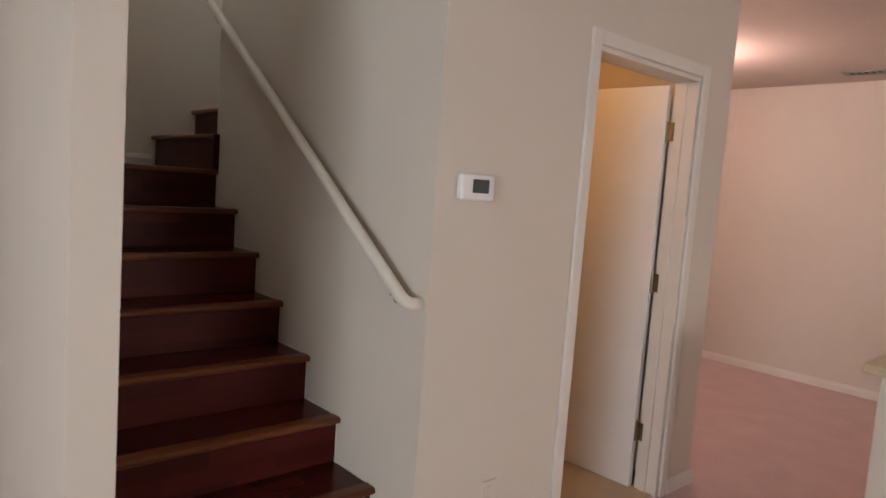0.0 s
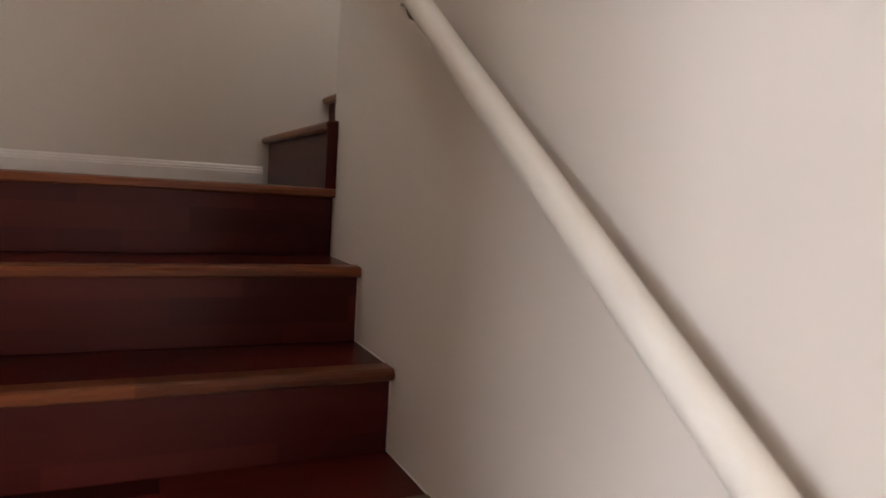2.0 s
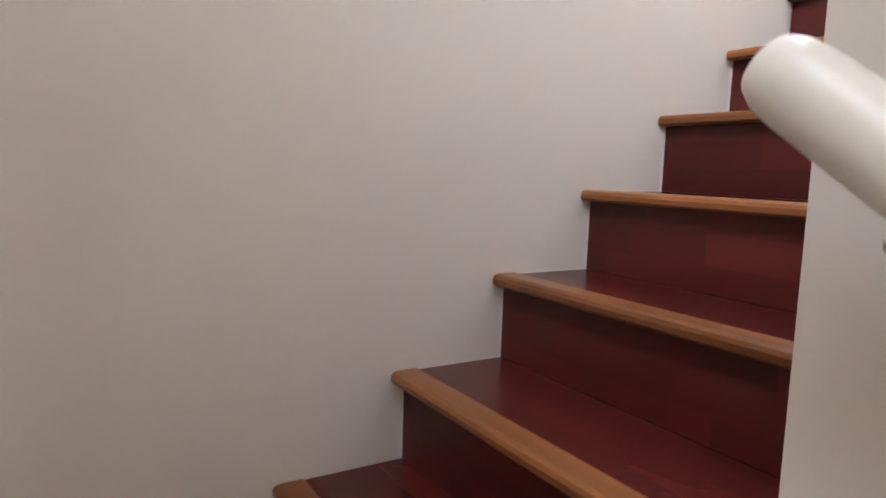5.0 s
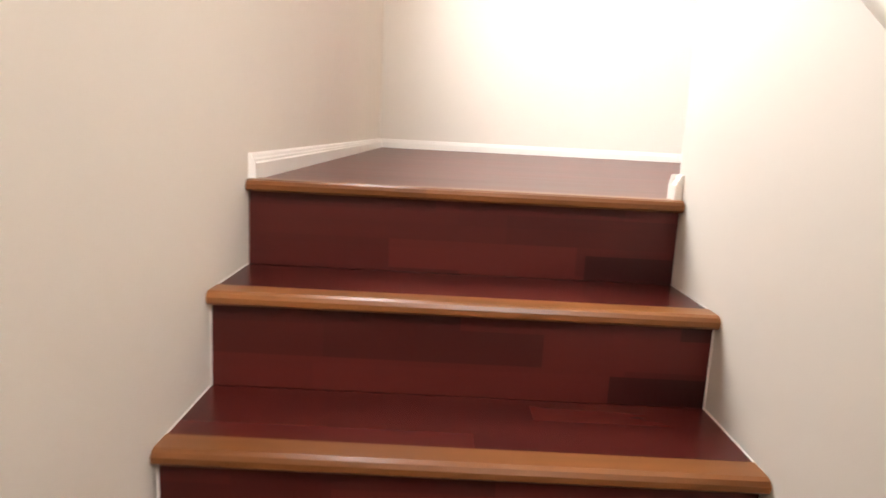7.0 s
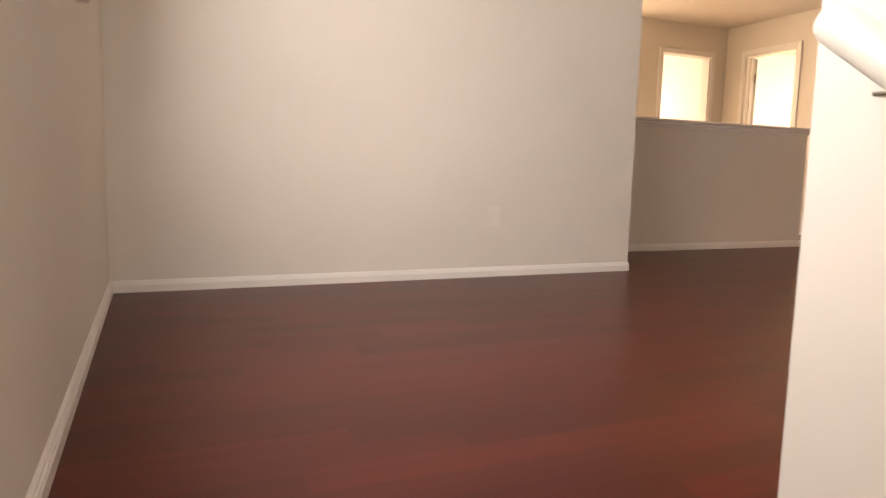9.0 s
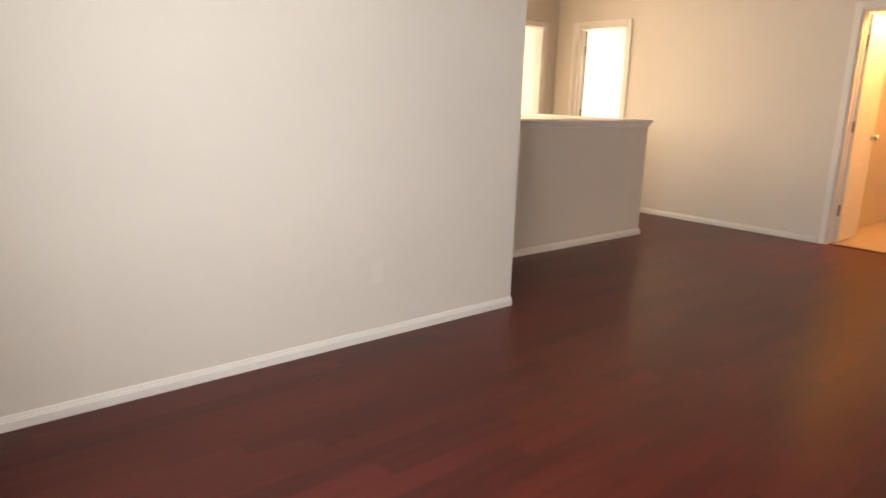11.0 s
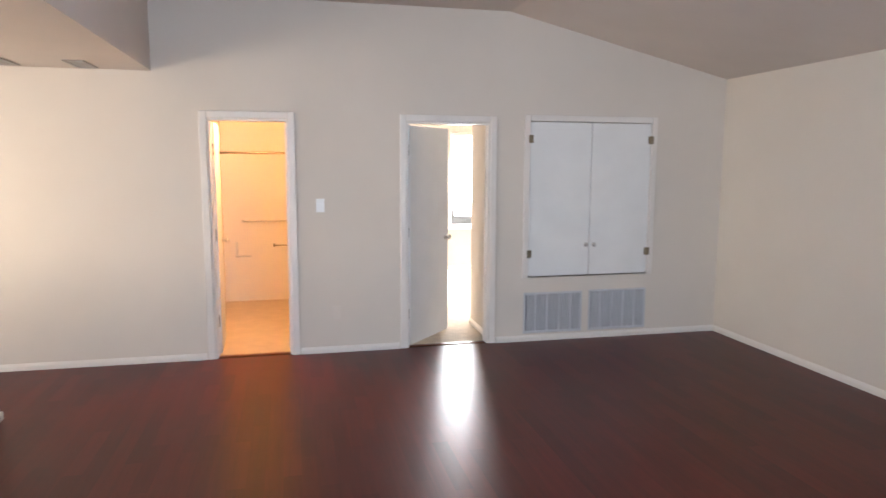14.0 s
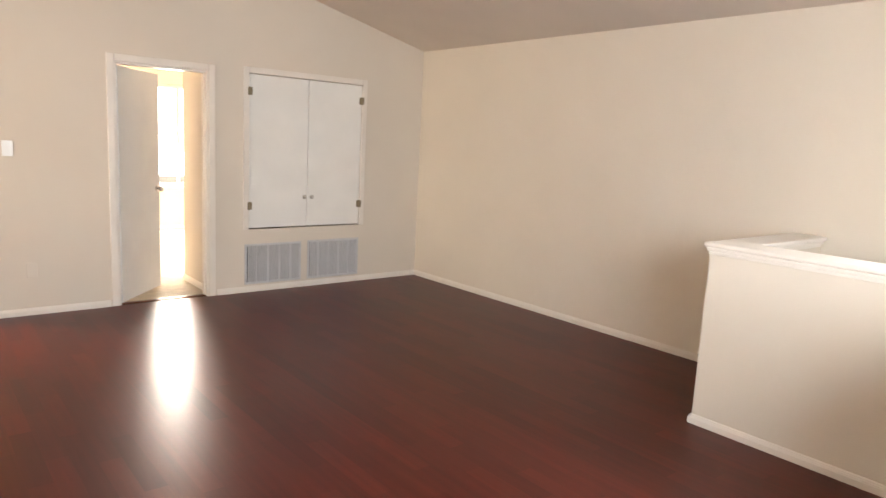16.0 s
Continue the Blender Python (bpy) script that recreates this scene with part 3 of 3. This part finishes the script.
def casing_y(name, x0, x1, y, z0, z1, side, w=0.058, jamb=0.12, sill=False, label="white painted door casing"):
    """Casing and jambs of an opening in a wall along X. y: face of the wall; side: +1 room at larger y."""
    fr = thing(name, ((x0 + x1) / 2, y, z0), label, "door frame", kind="structure")
    t = 0.016 * side
    for a, b in ((x0 - w, x0 - 0.001), (x1 + 0.001, x1 + w)):
        bm = bmesh.new()
        soft_box(bm, a, b, y + 0.001 * side, y + t, z0, z1 + w, 0.005)
        part("casing", bm, TRIM, fr)
    bm = bmesh.new()
    soft_box(bm, x0, x1, y + 0.001 * side, y + t, z1 + 0.001, z1 + w, 0.005)
    part("head_casing", bm, TRIM, fr)
    for a, b in ((x0 + 0.001, x0 + 0.018), (x1 - 0.018, x1 - 0.001)):
        bm = bmesh.new()
        box(bm, a, b, y, y - jamb * side, z0, z1 - 0.02)
        s0 = y - jamb * side * 0.45
        box(bm, a if a < (x0 + x1) / 2 else a - 0.01, b + 0.01 if a < (x0 + x1) / 2 else b, s0, s0 - 0.035 * side, z0, z1 - 0.02)
        part("jamb", bm, TRIM, fr)
    bm = bmesh.new()
    box(bm, x0 + 0.001, x1 - 0.001, y, y - jamb * side, z1 - 0.019, z1 - 0.001)
    part("head_jamb", bm, TRIM, fr)
    return fr


def hinge(parent, x, y, z, turn=0):
    bm = bmesh.new()
    tube(bm, (x, y, z - 0.045), (x, y, z + 0.045), 0.008, 10)
    tube(bm, (x, y, z + 0.045), (x, y, z + 0.052), 0.006, 8)
    tube(bm, (x, y, z - 0.052), (x, y, z - 0.045), 0.006, 8)
    c, s = math.cos(turn), math.sin(turn)
    b2 = bmesh.new()
    box(b2, 0, 0.034, -0.0015, 0.0015, -0.044, 0.044)
    bmesh.ops.transform(b2, matrix=Matrix.Translation((x, y, z)) @ Matrix.Rotation(turn, 4, "Z"), verts=b2.verts)
    merge(bm, b2)
    part("hinge", bm, BRASS, parent, "aged brass hinge")


def door_leaf(name, x, y, z, width, angle, label, knob=True, height=2.0):
    """Flush leaf hung at x, y, turned by angle from +X."""
    m = Matrix.Translation((x, y, z)) @ Matrix.Rotation(radians(angle), 4, "Z")
    d = thing(name, (x, y, z), label, "door", kind="structure")
    bm = bmesh.new()
    soft_box(bm, 0.004, width, -0.0175, 0.0175, 0.008, height, 0.003)
    bmesh.ops.transform(bm, matrix=m, verts=bm.verts)
    part("leaf", bm, DOOR, d)
    if knob:
        for s in (-1, 1):
            bm = bmesh.new()
            tube(bm, (width - 0.06, s * 0.018, 0.95), (width - 0.06, s * 0.024, 0.95), 0.032, 18)
            tube(bm, (width - 0.06, s * 0.024, 0.95), (width - 0.06, s * 0.045, 0.95), 0.011, 12)
            ball(bm, (width - 0.06, s * 0.06, 0.95), 0.028, (1, 0.8, 1))
            bmesh.ops.transform(bm, matrix=m, verts=bm.verts)
            part("knob", bm, NICKEL, d, "round metal door knob", smooth=True)
    for hz in (0.3, 1.05, 1.78):
        hinge(d, x, y, z + hz, radians(angle) + math.pi)
    return d


casing_y("door_frame_1", D0A, D0B, YT, 0, 2.03, -1)
door_leaf("door_1", D0B - 0.03, YT + 0.13, 0, 0.76, 93, "white flush door standing open into the small bathroom", height=2.0)
casing_y("door_frame_2", CX0, CX1, S, FZ, 2.03 + FZ, 1)
door_leaf("door_2", CX1 - 0.025, S - 0.135, FZ, 0.57, -88, "white flush bathroom door standing open inward")
casing_y("door_frame_3", BX0, BX1, S, FZ, 2.03 + FZ, 1)
door_leaf("door_3", BX1 - 0.025, S - 0.06, FZ, 0.735, 180 + 49, "white flush bedroom door standing half open")
casing_y("door_frame_4", DX0, DX1, S, FZ, 2.03 + FZ, 1)
fr = thing("door_frame_5", (HX, -5.09, FZ), "white painted door casing at the end of the hall", "door frame", kind="structure")
for y0, y1, z0, z1 in ((-5.52, -5.461, 0, 2.09), (-4.719, -4.66, 0, 2.09), (-5.46, -4.72, 2.031, 2.09)):
    bm = bmesh.new()
    soft_box(bm, HX - 0.016, HX - 0.001, y0, y1, FZ + z0, FZ + z1, 0.005)
    part("casing", bm, TRIM, fr)
for y0, y1 in ((-5.459, -5.442), (-4.738, -4.721)):
    bm = bmesh.new()
    box(bm, HX, HX + 0.12, y0, y1, FZ, FZ + 2.01)
    part("jamb", bm, TRIM, fr)
door_leaf("door_4", DX1 - 0.025, S - 0.135, FZ, 0.61, -48, "white flush door standing open at the end of the hall")
for x0, x1 in ((CX0, CX1), (BX0, BX1)):
    bm = bmesh.new()
    soft_box(bm, x0 + 0.02, x1 - 0.02, S - 0.075, S - 0.03, FZ - 0.003, FZ + 0.008, 0.004)
    structure("trim_threshold", bm, NOSE_A, "dark brown wooden threshold strip", "trim")

# ================= built-in cupboard with return-air vents =================
cup = thing("wall_cupboard", ((KX0 + KX1) / 2, S, FZ + KZ0), "white built-in wall cupboard with two flush doors", "cupboard")
for a, b, c, d in ((KX0 - 0.055, KX0, KZ0 - 0.0, KZ1 + 0.055), (KX1, KX1 + 0.055, KZ0 - 0.0, KZ1 + 0.055), (KX0, KX1, KZ1, KZ1 + 0.055)):
    bm = bmesh.new()
    soft_box(bm, a, b, S + 0.001, S + 0.018, FZ + c, FZ + d, 0.005)
    part("casing", bm, TRIM, cup)
bm = bmesh.new()
box(bm, KX0 - 0.0, KX1 + 0.0, S - 0.5, S - 0.1, FZ + KZ0, FZ + KZ0 + 0.02)
box(bm, KX0, KX1, S - 0.5, S - 0.48, FZ + KZ0, FZ + KZ1)
box(bm, KX0 - 0.02, KX0, S - 0.5, S - 0.12, FZ + KZ0, FZ + KZ1)
box(bm, KX1, KX1 + 0.02, S - 0.5, S - 0.12, FZ + KZ0, FZ + KZ1)
part("body", bm, TRIM, cup)
KM = (KX0 + KX1) / 2
for a, b, kx, hx in ((KX0 + 0.004, KM - 0.0025, KM - 0.04, KX0 + 0.004), (KM + 0.0025, KX1 - 0.004, KM + 0.04, KX1 - 0.004)):
    bm = bmesh.new()
    soft_box(bm, a, b, S - 0.016, S + 0.004, FZ + KZ0 + 0.014, FZ + KZ1 - 0.006, 0.003)
    leaf = part("door", bm, DOOR, cup, "white flush cupboard door")
    bm = bmesh.new()
    tube(bm, (kx, S + 0.004, FZ + 0.91), (kx, S + 0.02, FZ + 0.91), 0.009, 12)
    ball(bm, (kx, S + 0.03, FZ + 0.91), 0.021, (1, 0.75, 1))
    part("knob", bm, NICKEL, leaf, "round metal knob", smooth=True)
    for hz in (KZ0 + 0.225, KZ1 - 0.16):
        bm = bmesh.new()
        tube(bm, (hx, S + 0.008, FZ + hz - 0.04), (hx, S + 0.008, FZ + hz + 0.04), 0.007, 10)
        s = 1 if hx < KM else -1
        box(bm, hx, hx + s * 0.03, S + 0.0045, S + 0.007, FZ + hz - 0.035, FZ + hz + 0.035)
        box(bm, hx, hx - s * 0.02, S + 0.019, S + 0.0205, FZ + hz - 0.035, FZ + hz + 0.035)
        part("hinge", bm, BRASS, leaf, "aged brass hinge")


def wall_vent(x0, x1, z0, z1, y):
    v = thing("air_vent", ((x0 + x1) / 2, y, z0), "light grey metal return-air grille with vertical blades", "vent", "return-air grilles")
    fw = 0.022
    bm = bmesh.new()
    box(bm, x0 + 0.005, x1 - 0.005, y + 0.001, y + 0.003, z0 + 0.005, z1 - 0.005)
    part("backing", bm, VENT_BACK, v)
    for n, (a, b, c, d) in (("frame", (x0, x1, z0, z0 + fw)), ("frame", (x0, x1, z1 - fw, z1)), ("frame", (x0, x0 + fw, z0 + fw, z1 - fw)), ("frame", (x1 - fw, x1, z0 + fw, z1 - fw))):
        bm = bmesh.new()
        soft_box(bm, a, b, y + 0.0035, y + 0.012, c, d, 0.003, 1)
        part(n, bm, VENT, v)
    n_bar = 5
    for i in range(1, n_bar):
        xm = x0 + (x1 - x0) * i / n_bar
        bm = bmesh.new()
        box(bm, xm - 0.008, xm + 0.008, y + 0.004, y + 0.011, z0 + fw, z1 - fw)
        part("mullion", bm, VENT, v)
    slat = None
    count = int((x1 - x0 - 2 * fw) / 0.0125)
    for i in range(count):
        xm = x0 + fw + 0.006 + i * 0.0125
        if slat is None:
            bm = bmesh.new()
            box(bm, -0.0012, 0.0012, -0.0045, 0.0045, z0 + fw, z1 - fw)
            slat = bpy.data.meshes.new("slat")
            bmesh.ops.rotate(bm, verts=bm.verts, cent=(0, 0, 0), matrix=Matrix.Rotation(radians(52), 3, "Z"))
            bm.to_mesh(slat)
            bm.free()
            slat.materials.append(VENT)
        ob = new("slat", slat)
        ob.parent = v
        ob.matrix_parent_inverse = v.matrix_basis.inverted()
        ob.location = (xm, y + 0.0075, 0)
    return v


wall_vent(0.775, 1.375, FZ + 0.075, FZ + 0.47, S)
wall_vent(1.445, 2.035, FZ + 0.075, FZ + 0.465, S)

# ================= plates, thermostat, small fixtures =================


def plate(name, where, n, label, kind_of):
    """Wall plate at where, facing n (unit vector along X or Y)."""
    p = thing(name, where, label, "wall plate")
    if abs(n[0]) > 0.5:
        m = Matrix.Translation(where) @ Matrix(((0, 0, n[0]), (1, 0, 0), (0, 1, 0))).to_4x4()
    else:
        m = Matrix.Translation(where) @ Matrix(((1, 0, 0), (0, 0, n[1]), (0, 1, 0))).to_4x4()
    bm = bmesh.new()
    soft_box(bm, -0.036, 0.036, -0.058, 0.058, 0.0005, 0.006, 0.002)
    bmesh.ops.transform(bm, matrix=m, verts=bm.verts)
    part("plate", bm, PLASTIC if kind_of == "switch" else PLATE, p)
    if kind_of == "outlet":
        for dz in (-0.02, 0.02):
            bm = bmesh.new()
            tube(bm, (0, dz, 0.006), (0, dz, 0.008), 0.0165, 18)
            box(bm, -0.007, -0.005, dz - 0.002, dz + 0.007, 0.008, 0.0084)
            box(bm, 0.005, 0.007, dz - 0.002, dz + 0.007, 0.008, 0.0084)
            bmesh.ops.transform(bm, matrix=m, verts=bm.verts)
            part("socket", bm, PLATE, p)
    else:
        bm = bmesh.new()
        soft_box(bm, -0.005, 0.005, -0.012, 0.012, 0.006, 0.014, 0.002)
        bmesh.ops.transform(bm, matrix=m, verts=bm.verts)
        part("toggle", bm, PLASTIC, p)
    return p


plate("light_switch", (3.893, S, FZ + 1.304), (0, 1), "white plastic light switch beside the bathroom door", "switch")
plate("power_outlet", (3.77, S, FZ + 0.36), (0, 1), "white plastic power outlet low on the wall", "outlet")
plate("power_outlet", (XF, -1.033, FZ + 0.347), (-1, 0), "white plastic power outlet above the baseboard", "outlet")
plate("power_outlet", (1.27, YT, 0.33), (0, -1), "white plastic power outlet under the thermostat", "outlet")
plate("power_outlet", (-0.11, -0.75, 0.36), (-1, 0), "white plastic power outlet on the stair wall", "outlet")

th = thing("thermostat", (1.076, YT, 1.403), "white plastic wall thermostat with a dark grey display", "thermostat")
bm = bmesh.new()
soft_box(bm, 1.004, 1.15, YT - 0.006, YT - 0.0005, 1.408, 1.488, 0.003)
part("back_plate", bm, PLASTIC, th)
bm = bmesh.new()
soft_box(bm, 0.998, 1.156, YT - 0.03, YT - 0.0062, 1.403, 1.493, 0.012, 3)
part("housing", bm, PLASTIC, th)
bm = bmesh.new()
soft_box(bm, 1.047, 1.122, YT - 0.0325, YT - 0.0305, 1.430, 1.475, 0.001, 1)
part("display", bm, SCREEN, th, "dark grey display")

# ceiling vents of the hall, flush lights, detector


def ceiling_vent(x, y, w, d, z):
    v = thing("ceiling_vent", (x, y, z), "off-white metal ceiling air register", "vent", "ceiling registers")
    bm = bmesh.new()
    box(bm, x - w / 2 + 0.01, x + w / 2 - 0.01, y - d / 2 + 0.01, y + d / 2 - 0.01, z - 0.004, z - 0.002)
    part("backing", bm, VENT_BACK, v)
    for a, b, c, e in ((x - w / 2, x + w / 2, y - d / 2, y - d / 2 + 0.02), (x - w / 2, x + w / 2, y + d / 2 - 0.02, y + d / 2), (x - w / 2, x - w / 2 + 0.02, y - d / 2 + 0.02, y + d / 2 - 0.02), (x + w / 2 - 0.02, x + w / 2, y - d / 2 + 0.02, y + d / 2 - 0.02)):
        bm = bmesh.new()
        box(bm, a, b, c, e, z - 0.012, z - 0.001)
        part("frame", bm, REGISTER, v)
    for i in range(7):
        yy = y - d / 2 + 0.03 + i * (d - 0.06) / 6
        bm = bmesh.new()
        box(bm, x - w / 2 + 0.02, x + w / 2 - 0.02, yy - 0.003, yy + 0.003, z - 0.011, z - 0.0045)
        part("slat", bm, REGISTER, v)


ceiling_vent(6.16, -5.40, 0.14, 0.36, FZ + SZ)
ceiling_vent(5.63, -5.42, 0.14, 0.38, FZ + SZ)
ceiling_vent(5.97, -3.75, 0.28, 0.14, FZ + SZ)


def dome_light(x, y, z, label):
    v = thing("ceiling_light", (x, y, z), label, "ceiling light")
    bm = bmesh.new()
    tube(bm, (x, y, z - 0.025), (x, y, z - 0.001), 0.15, 32)
    part("base", bm, NICKEL, v)
    bm = bmesh.new()
    ball(bm, (x, y, z - 0.026), 0.14, (1, 1, 0.55), 24)
    bmesh.ops.bisect_plane(bm, geom=bm.verts[:] + bm.edges[:] + bm.faces[:], plane_co=(x, y, z - 0.027), plane_no=(0, 0, 1), clear_outer=True)
    part("shade", bm, LAMP_WARM, v, "frosted glass shade", smooth=True)


ceiling_vent(5.2, -1.55, 0.14, 0.34, CEIL1)
dome_light(4.0, -0.75, CEIL1, "lit frosted glass dome light on the dining ceiling")

# ================= bathroom: rod, towel bars, shelf =================
bath_w, bath_e, bath_b = CX0 - 0.23, CX1 + 0.14, S - 2.48
rod = thing("shower_rod", (4.4, S - 1.3, FZ + 1.765), "dark metal shower rod across the bathroom", "rod")
bm = bmesh.new()
tube(bm, (bath_w + 0.002, S - 1.3, FZ + 1.765), (bath_e - 0.002, S - 1.3, FZ + 1.765), 0.0125)
part("bar", bm, BRASS, rod, smooth=True)
for x, s in ((bath_w, 1), (bath_e, -1)):
    bm = bmesh.new()
    tube(bm, (x + s * 0.001, S - 1.3, FZ + 1.765), (x + s * 0.014, S - 1.3, FZ + 1.765), 0.03, 18)
    part("flange", bm, BRASS, rod)


def towel_bar(x0, x1, y, z, label, metal):
    t = thing("towel_bar", ((x0 + x1) / 2, y, z), label, "towel bar")
    bm = bmesh.new()
    tube(bm, (x0, y + 0.06, z), (x1, y + 0.06, z), 0.0075)
    part("bar", bm, metal, t, smooth=True)
    for x in (x0 + 0.01, x1 - 0.01):
        bm = bmesh.new()
        soft_box(bm, x - 0.012, x + 0.012, y + 0.001, y + 0.068, z - 0.018, z + 0.018, 0.004)
        part("bracket", bm, metal, t)


towel_bar(4.14, 4.72, bath_b, FZ + 0.97, "slim pale metal towel bar on the bathroom back wall", NICKEL)
towel_bar(4.10, 4.36, bath_b, FZ + 0.675, "short dark metal towel bar on the bathroom back wall", BRASS)
holder = thing("paper_holder", (4.79, bath_b, FZ + 0.54), "brushed metal paper holder low on the bathroom wall", "paper holder")
bm = bmesh.new()
soft_box(bm, 4.775, 4.805, bath_b + 0.001, bath_b + 0.014, FZ + 0.54, FZ + 0.72, 0.004)
part("back_plate", bm, NICKEL, holder)
bm = bmesh.new()
tube(bm, (4.79, bath_b + 0.012, FZ + 0.555), (4.79, bath_b + 0.07, FZ + 0.55), 0.008)
tube(bm, (4.79, bath_b + 0.07, FZ + 0.55), (4.63, bath_b + 0.07, FZ + 0.55), 0.009)
ball(bm, (4.79, bath_b + 0.07, FZ + 0.55), 0.010, seg=10)
ball(bm, (4.63, bath_b + 0.07, FZ + 0.55), 0.013, seg=10)
part("arm", bm, NICKEL, holder, smooth=True)

# ================= kitchen counter end seen from the hall =================
kc = thing("kitchen_peninsula", (3.2, -2.9, 0), "painted low wall with a tan laminate counter top", "counter")
bm = bmesh.new()
soft_box(bm, 2.32, 4.2, -3.2, -2.60, 0.0, 0.88, 0.006)
part("base", bm, PAINT, kc)
bm = bmesh.new()
soft_box(bm, 2.27, 4.2, -3.24, -2.55, 0.881, 0.92, 0.008, 3)
part("worktop", bm, COUNTER, kc, "tan laminate counter top")

# ================= windows =================


def window_y(name, x0, x1, y, z0, z1, room, label):
    """Window in a wall along X; y: middle of the wall; room: +1 where the room lies at larger y."""
    w = thing(name, ((x0 + x1) / 2, y, z0), label, "window", kind="structure")
    f = 0.05
    for a, b, c, d in ((x0, x1, z0, z0 + f), (x0, x1, z1 - f, z1), (x0, x0 + f, z0 + f, z1 - f), (x1 - f, x1, z0 + f, z1 - f), ((x0 + x1) / 2 - 0.02, (x0 + x1) / 2 + 0.02, z0 + f, z1 - f)):
        bm = bmesh.new()
        soft_box(bm, a, b, y - 0.025, y + 0.025, c, d, 0.004, 1)
        part("window_frame", bm, TRIM, w)
    for a, b in ((x0 + f, (x0 + x1) / 2 - 0.02), ((x0 + x1) / 2 + 0.02, x1 - f)):
        bm = bmesh.new()
        box(bm, a, b, y - 0.003, y + 0.003, z0 + f, z1 - f)
        part("pane", bm, GLASS, w).visible_shadow = False
    bm = bmesh.new()
    soft_box(bm, x0 - 0.04, x1 + 0.04, y + room * 0.027, y + room * 0.10, z0 - 0.025, z0 - 0.001, 0.005)
    part("window_sill", bm, TRIM, w)


def window_x(name, x, y0, y1, z0, z1, room, label):
    w = thing(name, (x, (y0 + y1) / 2, z0), label, "window", kind="structure")
    f = 0.05
    ym = (y0 + y1) / 2
    for a, b, c, d in ((y0, y1, z0, z0 + f), (y0, y1, z1 - f, z1), (y0, y0 + f, z0 + f, z1 - f), (y1 - f, y1, z0 + f, z1 - f), (ym - 0.02, ym + 0.02, z0 + f, z1 - f)):
        bm = bmesh.new()
        soft_box(bm, x - 0.025, x + 0.025, a, b, c, d, 0.004, 1)
        part("window_frame", bm, TRIM, w)
    for a, b in ((y0 + f, ym - 0.02), (ym + 0.02, y1 - f)):
        bm = bmesh.new()
        box(bm, x - 0.003, x + 0.003, a, b, z0 + f, z1 - f)
        part("pane", bm, GLASS, w).visible_shadow = False
    bm = bmesh.new()
    soft_box(bm, x + room * 0.027, x + room * 0.10, y0 - 0.04, y1 + 0.04, z0 - 0.025, z0 - 0.001, 0.005)
    part("window_sill", bm, TRIM, w)


# window_1 is unseen, added to go with the fill on the dining side
window_y("window_1", 1.7, 3.5, -8.05, 0.7, 2.1, 1, "unseen white framed window added behind the dining fill light")
window_x("window_7", -4.05, -5.3, -3.3, 0.7, 2.1, 1, "wide white framed living room window")
window_y("window_2", 0.7, 1.72, S - 4.44, FZ + 0.65, FZ + 2.15, 1, "bright white framed bedroom window")
# unseen window, added as a source for the light in the hall void
window_x("window_3", HX + 0.06, -4.1, -2.9, FZ + 1.06, FZ + 2.05, -1, "unseen white framed window added to light the hall void")
window_x("window_8", 10.46, -5.6, -4.3, FZ + 0.7, FZ + 2.1, -1, "bright white framed window of the end room")
window_y("window_4", 7.2, 8.4, S - 3.14, FZ + 0.7, FZ + 2.1, 1, "bright white framed window of the far room")
window_y("window_5", 2.5, 4.1, B + 0.06, FZ + 1.1, FZ + 2.15, -1, "white framed loft window")
window_x("window_6", -0.075, -0.7, 0.55, FZ + 1.25, FZ + 2.25, 1, "white framed window high over the stairs")

# bright daylight behind the windows
for x0, x1, y0, y1, z0, z1 in ((-60, 60, -66.1, -66, -2, 31), (HX + 4.0, HX + 4.1, -7.6, -1, FZ - 1.5, FZ + 4)):
    bm = bmesh.new()
    box(bm, x0, x1, y0, y1, z0, z1)
    structure("backdrop", bm, SKYGLOW, "blown-out bright daylight outside the window", "backdrop")

# ================= loft floor planks =================
bm = bmesh.new()
for x0, x1, y0, y1 in ((-0.0, XRO, S, PY), (XRO, XT + 0.05, S, YRO), (XT + 0.052, XF, S, B), (XF, XE, S, YE), (XE, HX, S, YH)):
    box(bm, x0, x1, y0, y1, FZ - 0.0215, FZ - 0.010)
for x0, x1 in ((CX0, CX1), (BX0, BX1), (DX0, DX1)):
    box(bm, x0, x1, S - 0.124, S, FZ - 0.0215, FZ - 0.009)
loft_floor = structure("floor_loft", bm, shader("underlay", (0.05, 0.03, 0.02), 0.9), "dark red-brown glossy laminate plank floor of the loft", "floor")
PW, PL = 0.192, 1.21
rnd = random.Random(7)


def plank(x0, x1, y0, y1):
    bm = bmesh.new()
    g = 0.0
    box(bm, x0 + g, x1 - g, y0 + g, y1 - g, FZ - 0.009, FZ)
    me = bpy.data.meshes.new("plank")
    bm.to_mesh(me)
    bm.free()
    me.materials.append(FLOOR)
    ob = new("plank", me)
    ob.parent = loft_floor


def free_spans(xm):
    """Stretches of the loft floor along Y at xm."""
    if xm < XRO:
        return [(S, PY)]
    if xm < XT + 0.045:
        return [(S, YRO)]
    if xm < XF:
        return [(S, B)]
    if xm < XE:
        return [(S, YE)]
    return [(S, YH)]


edges = sorted({0.0, XRO, XT + 0.051, XF, XE, HX, *(i * PW for i in range(1, 44) if i * PW < HX)})
for x0, x1 in zip(edges, edges[1:]):
    for lo, hi in free_spans((x0 + x1) / 2):
        y = lo - rnd.random() * PL
        while y < hi:
            a, b = max(y, lo), min(y + PL, hi)
            if b - a > 0.01 and x1 - x0 > 0.004:
                plank(x0, x1, a, b)
            y += PL
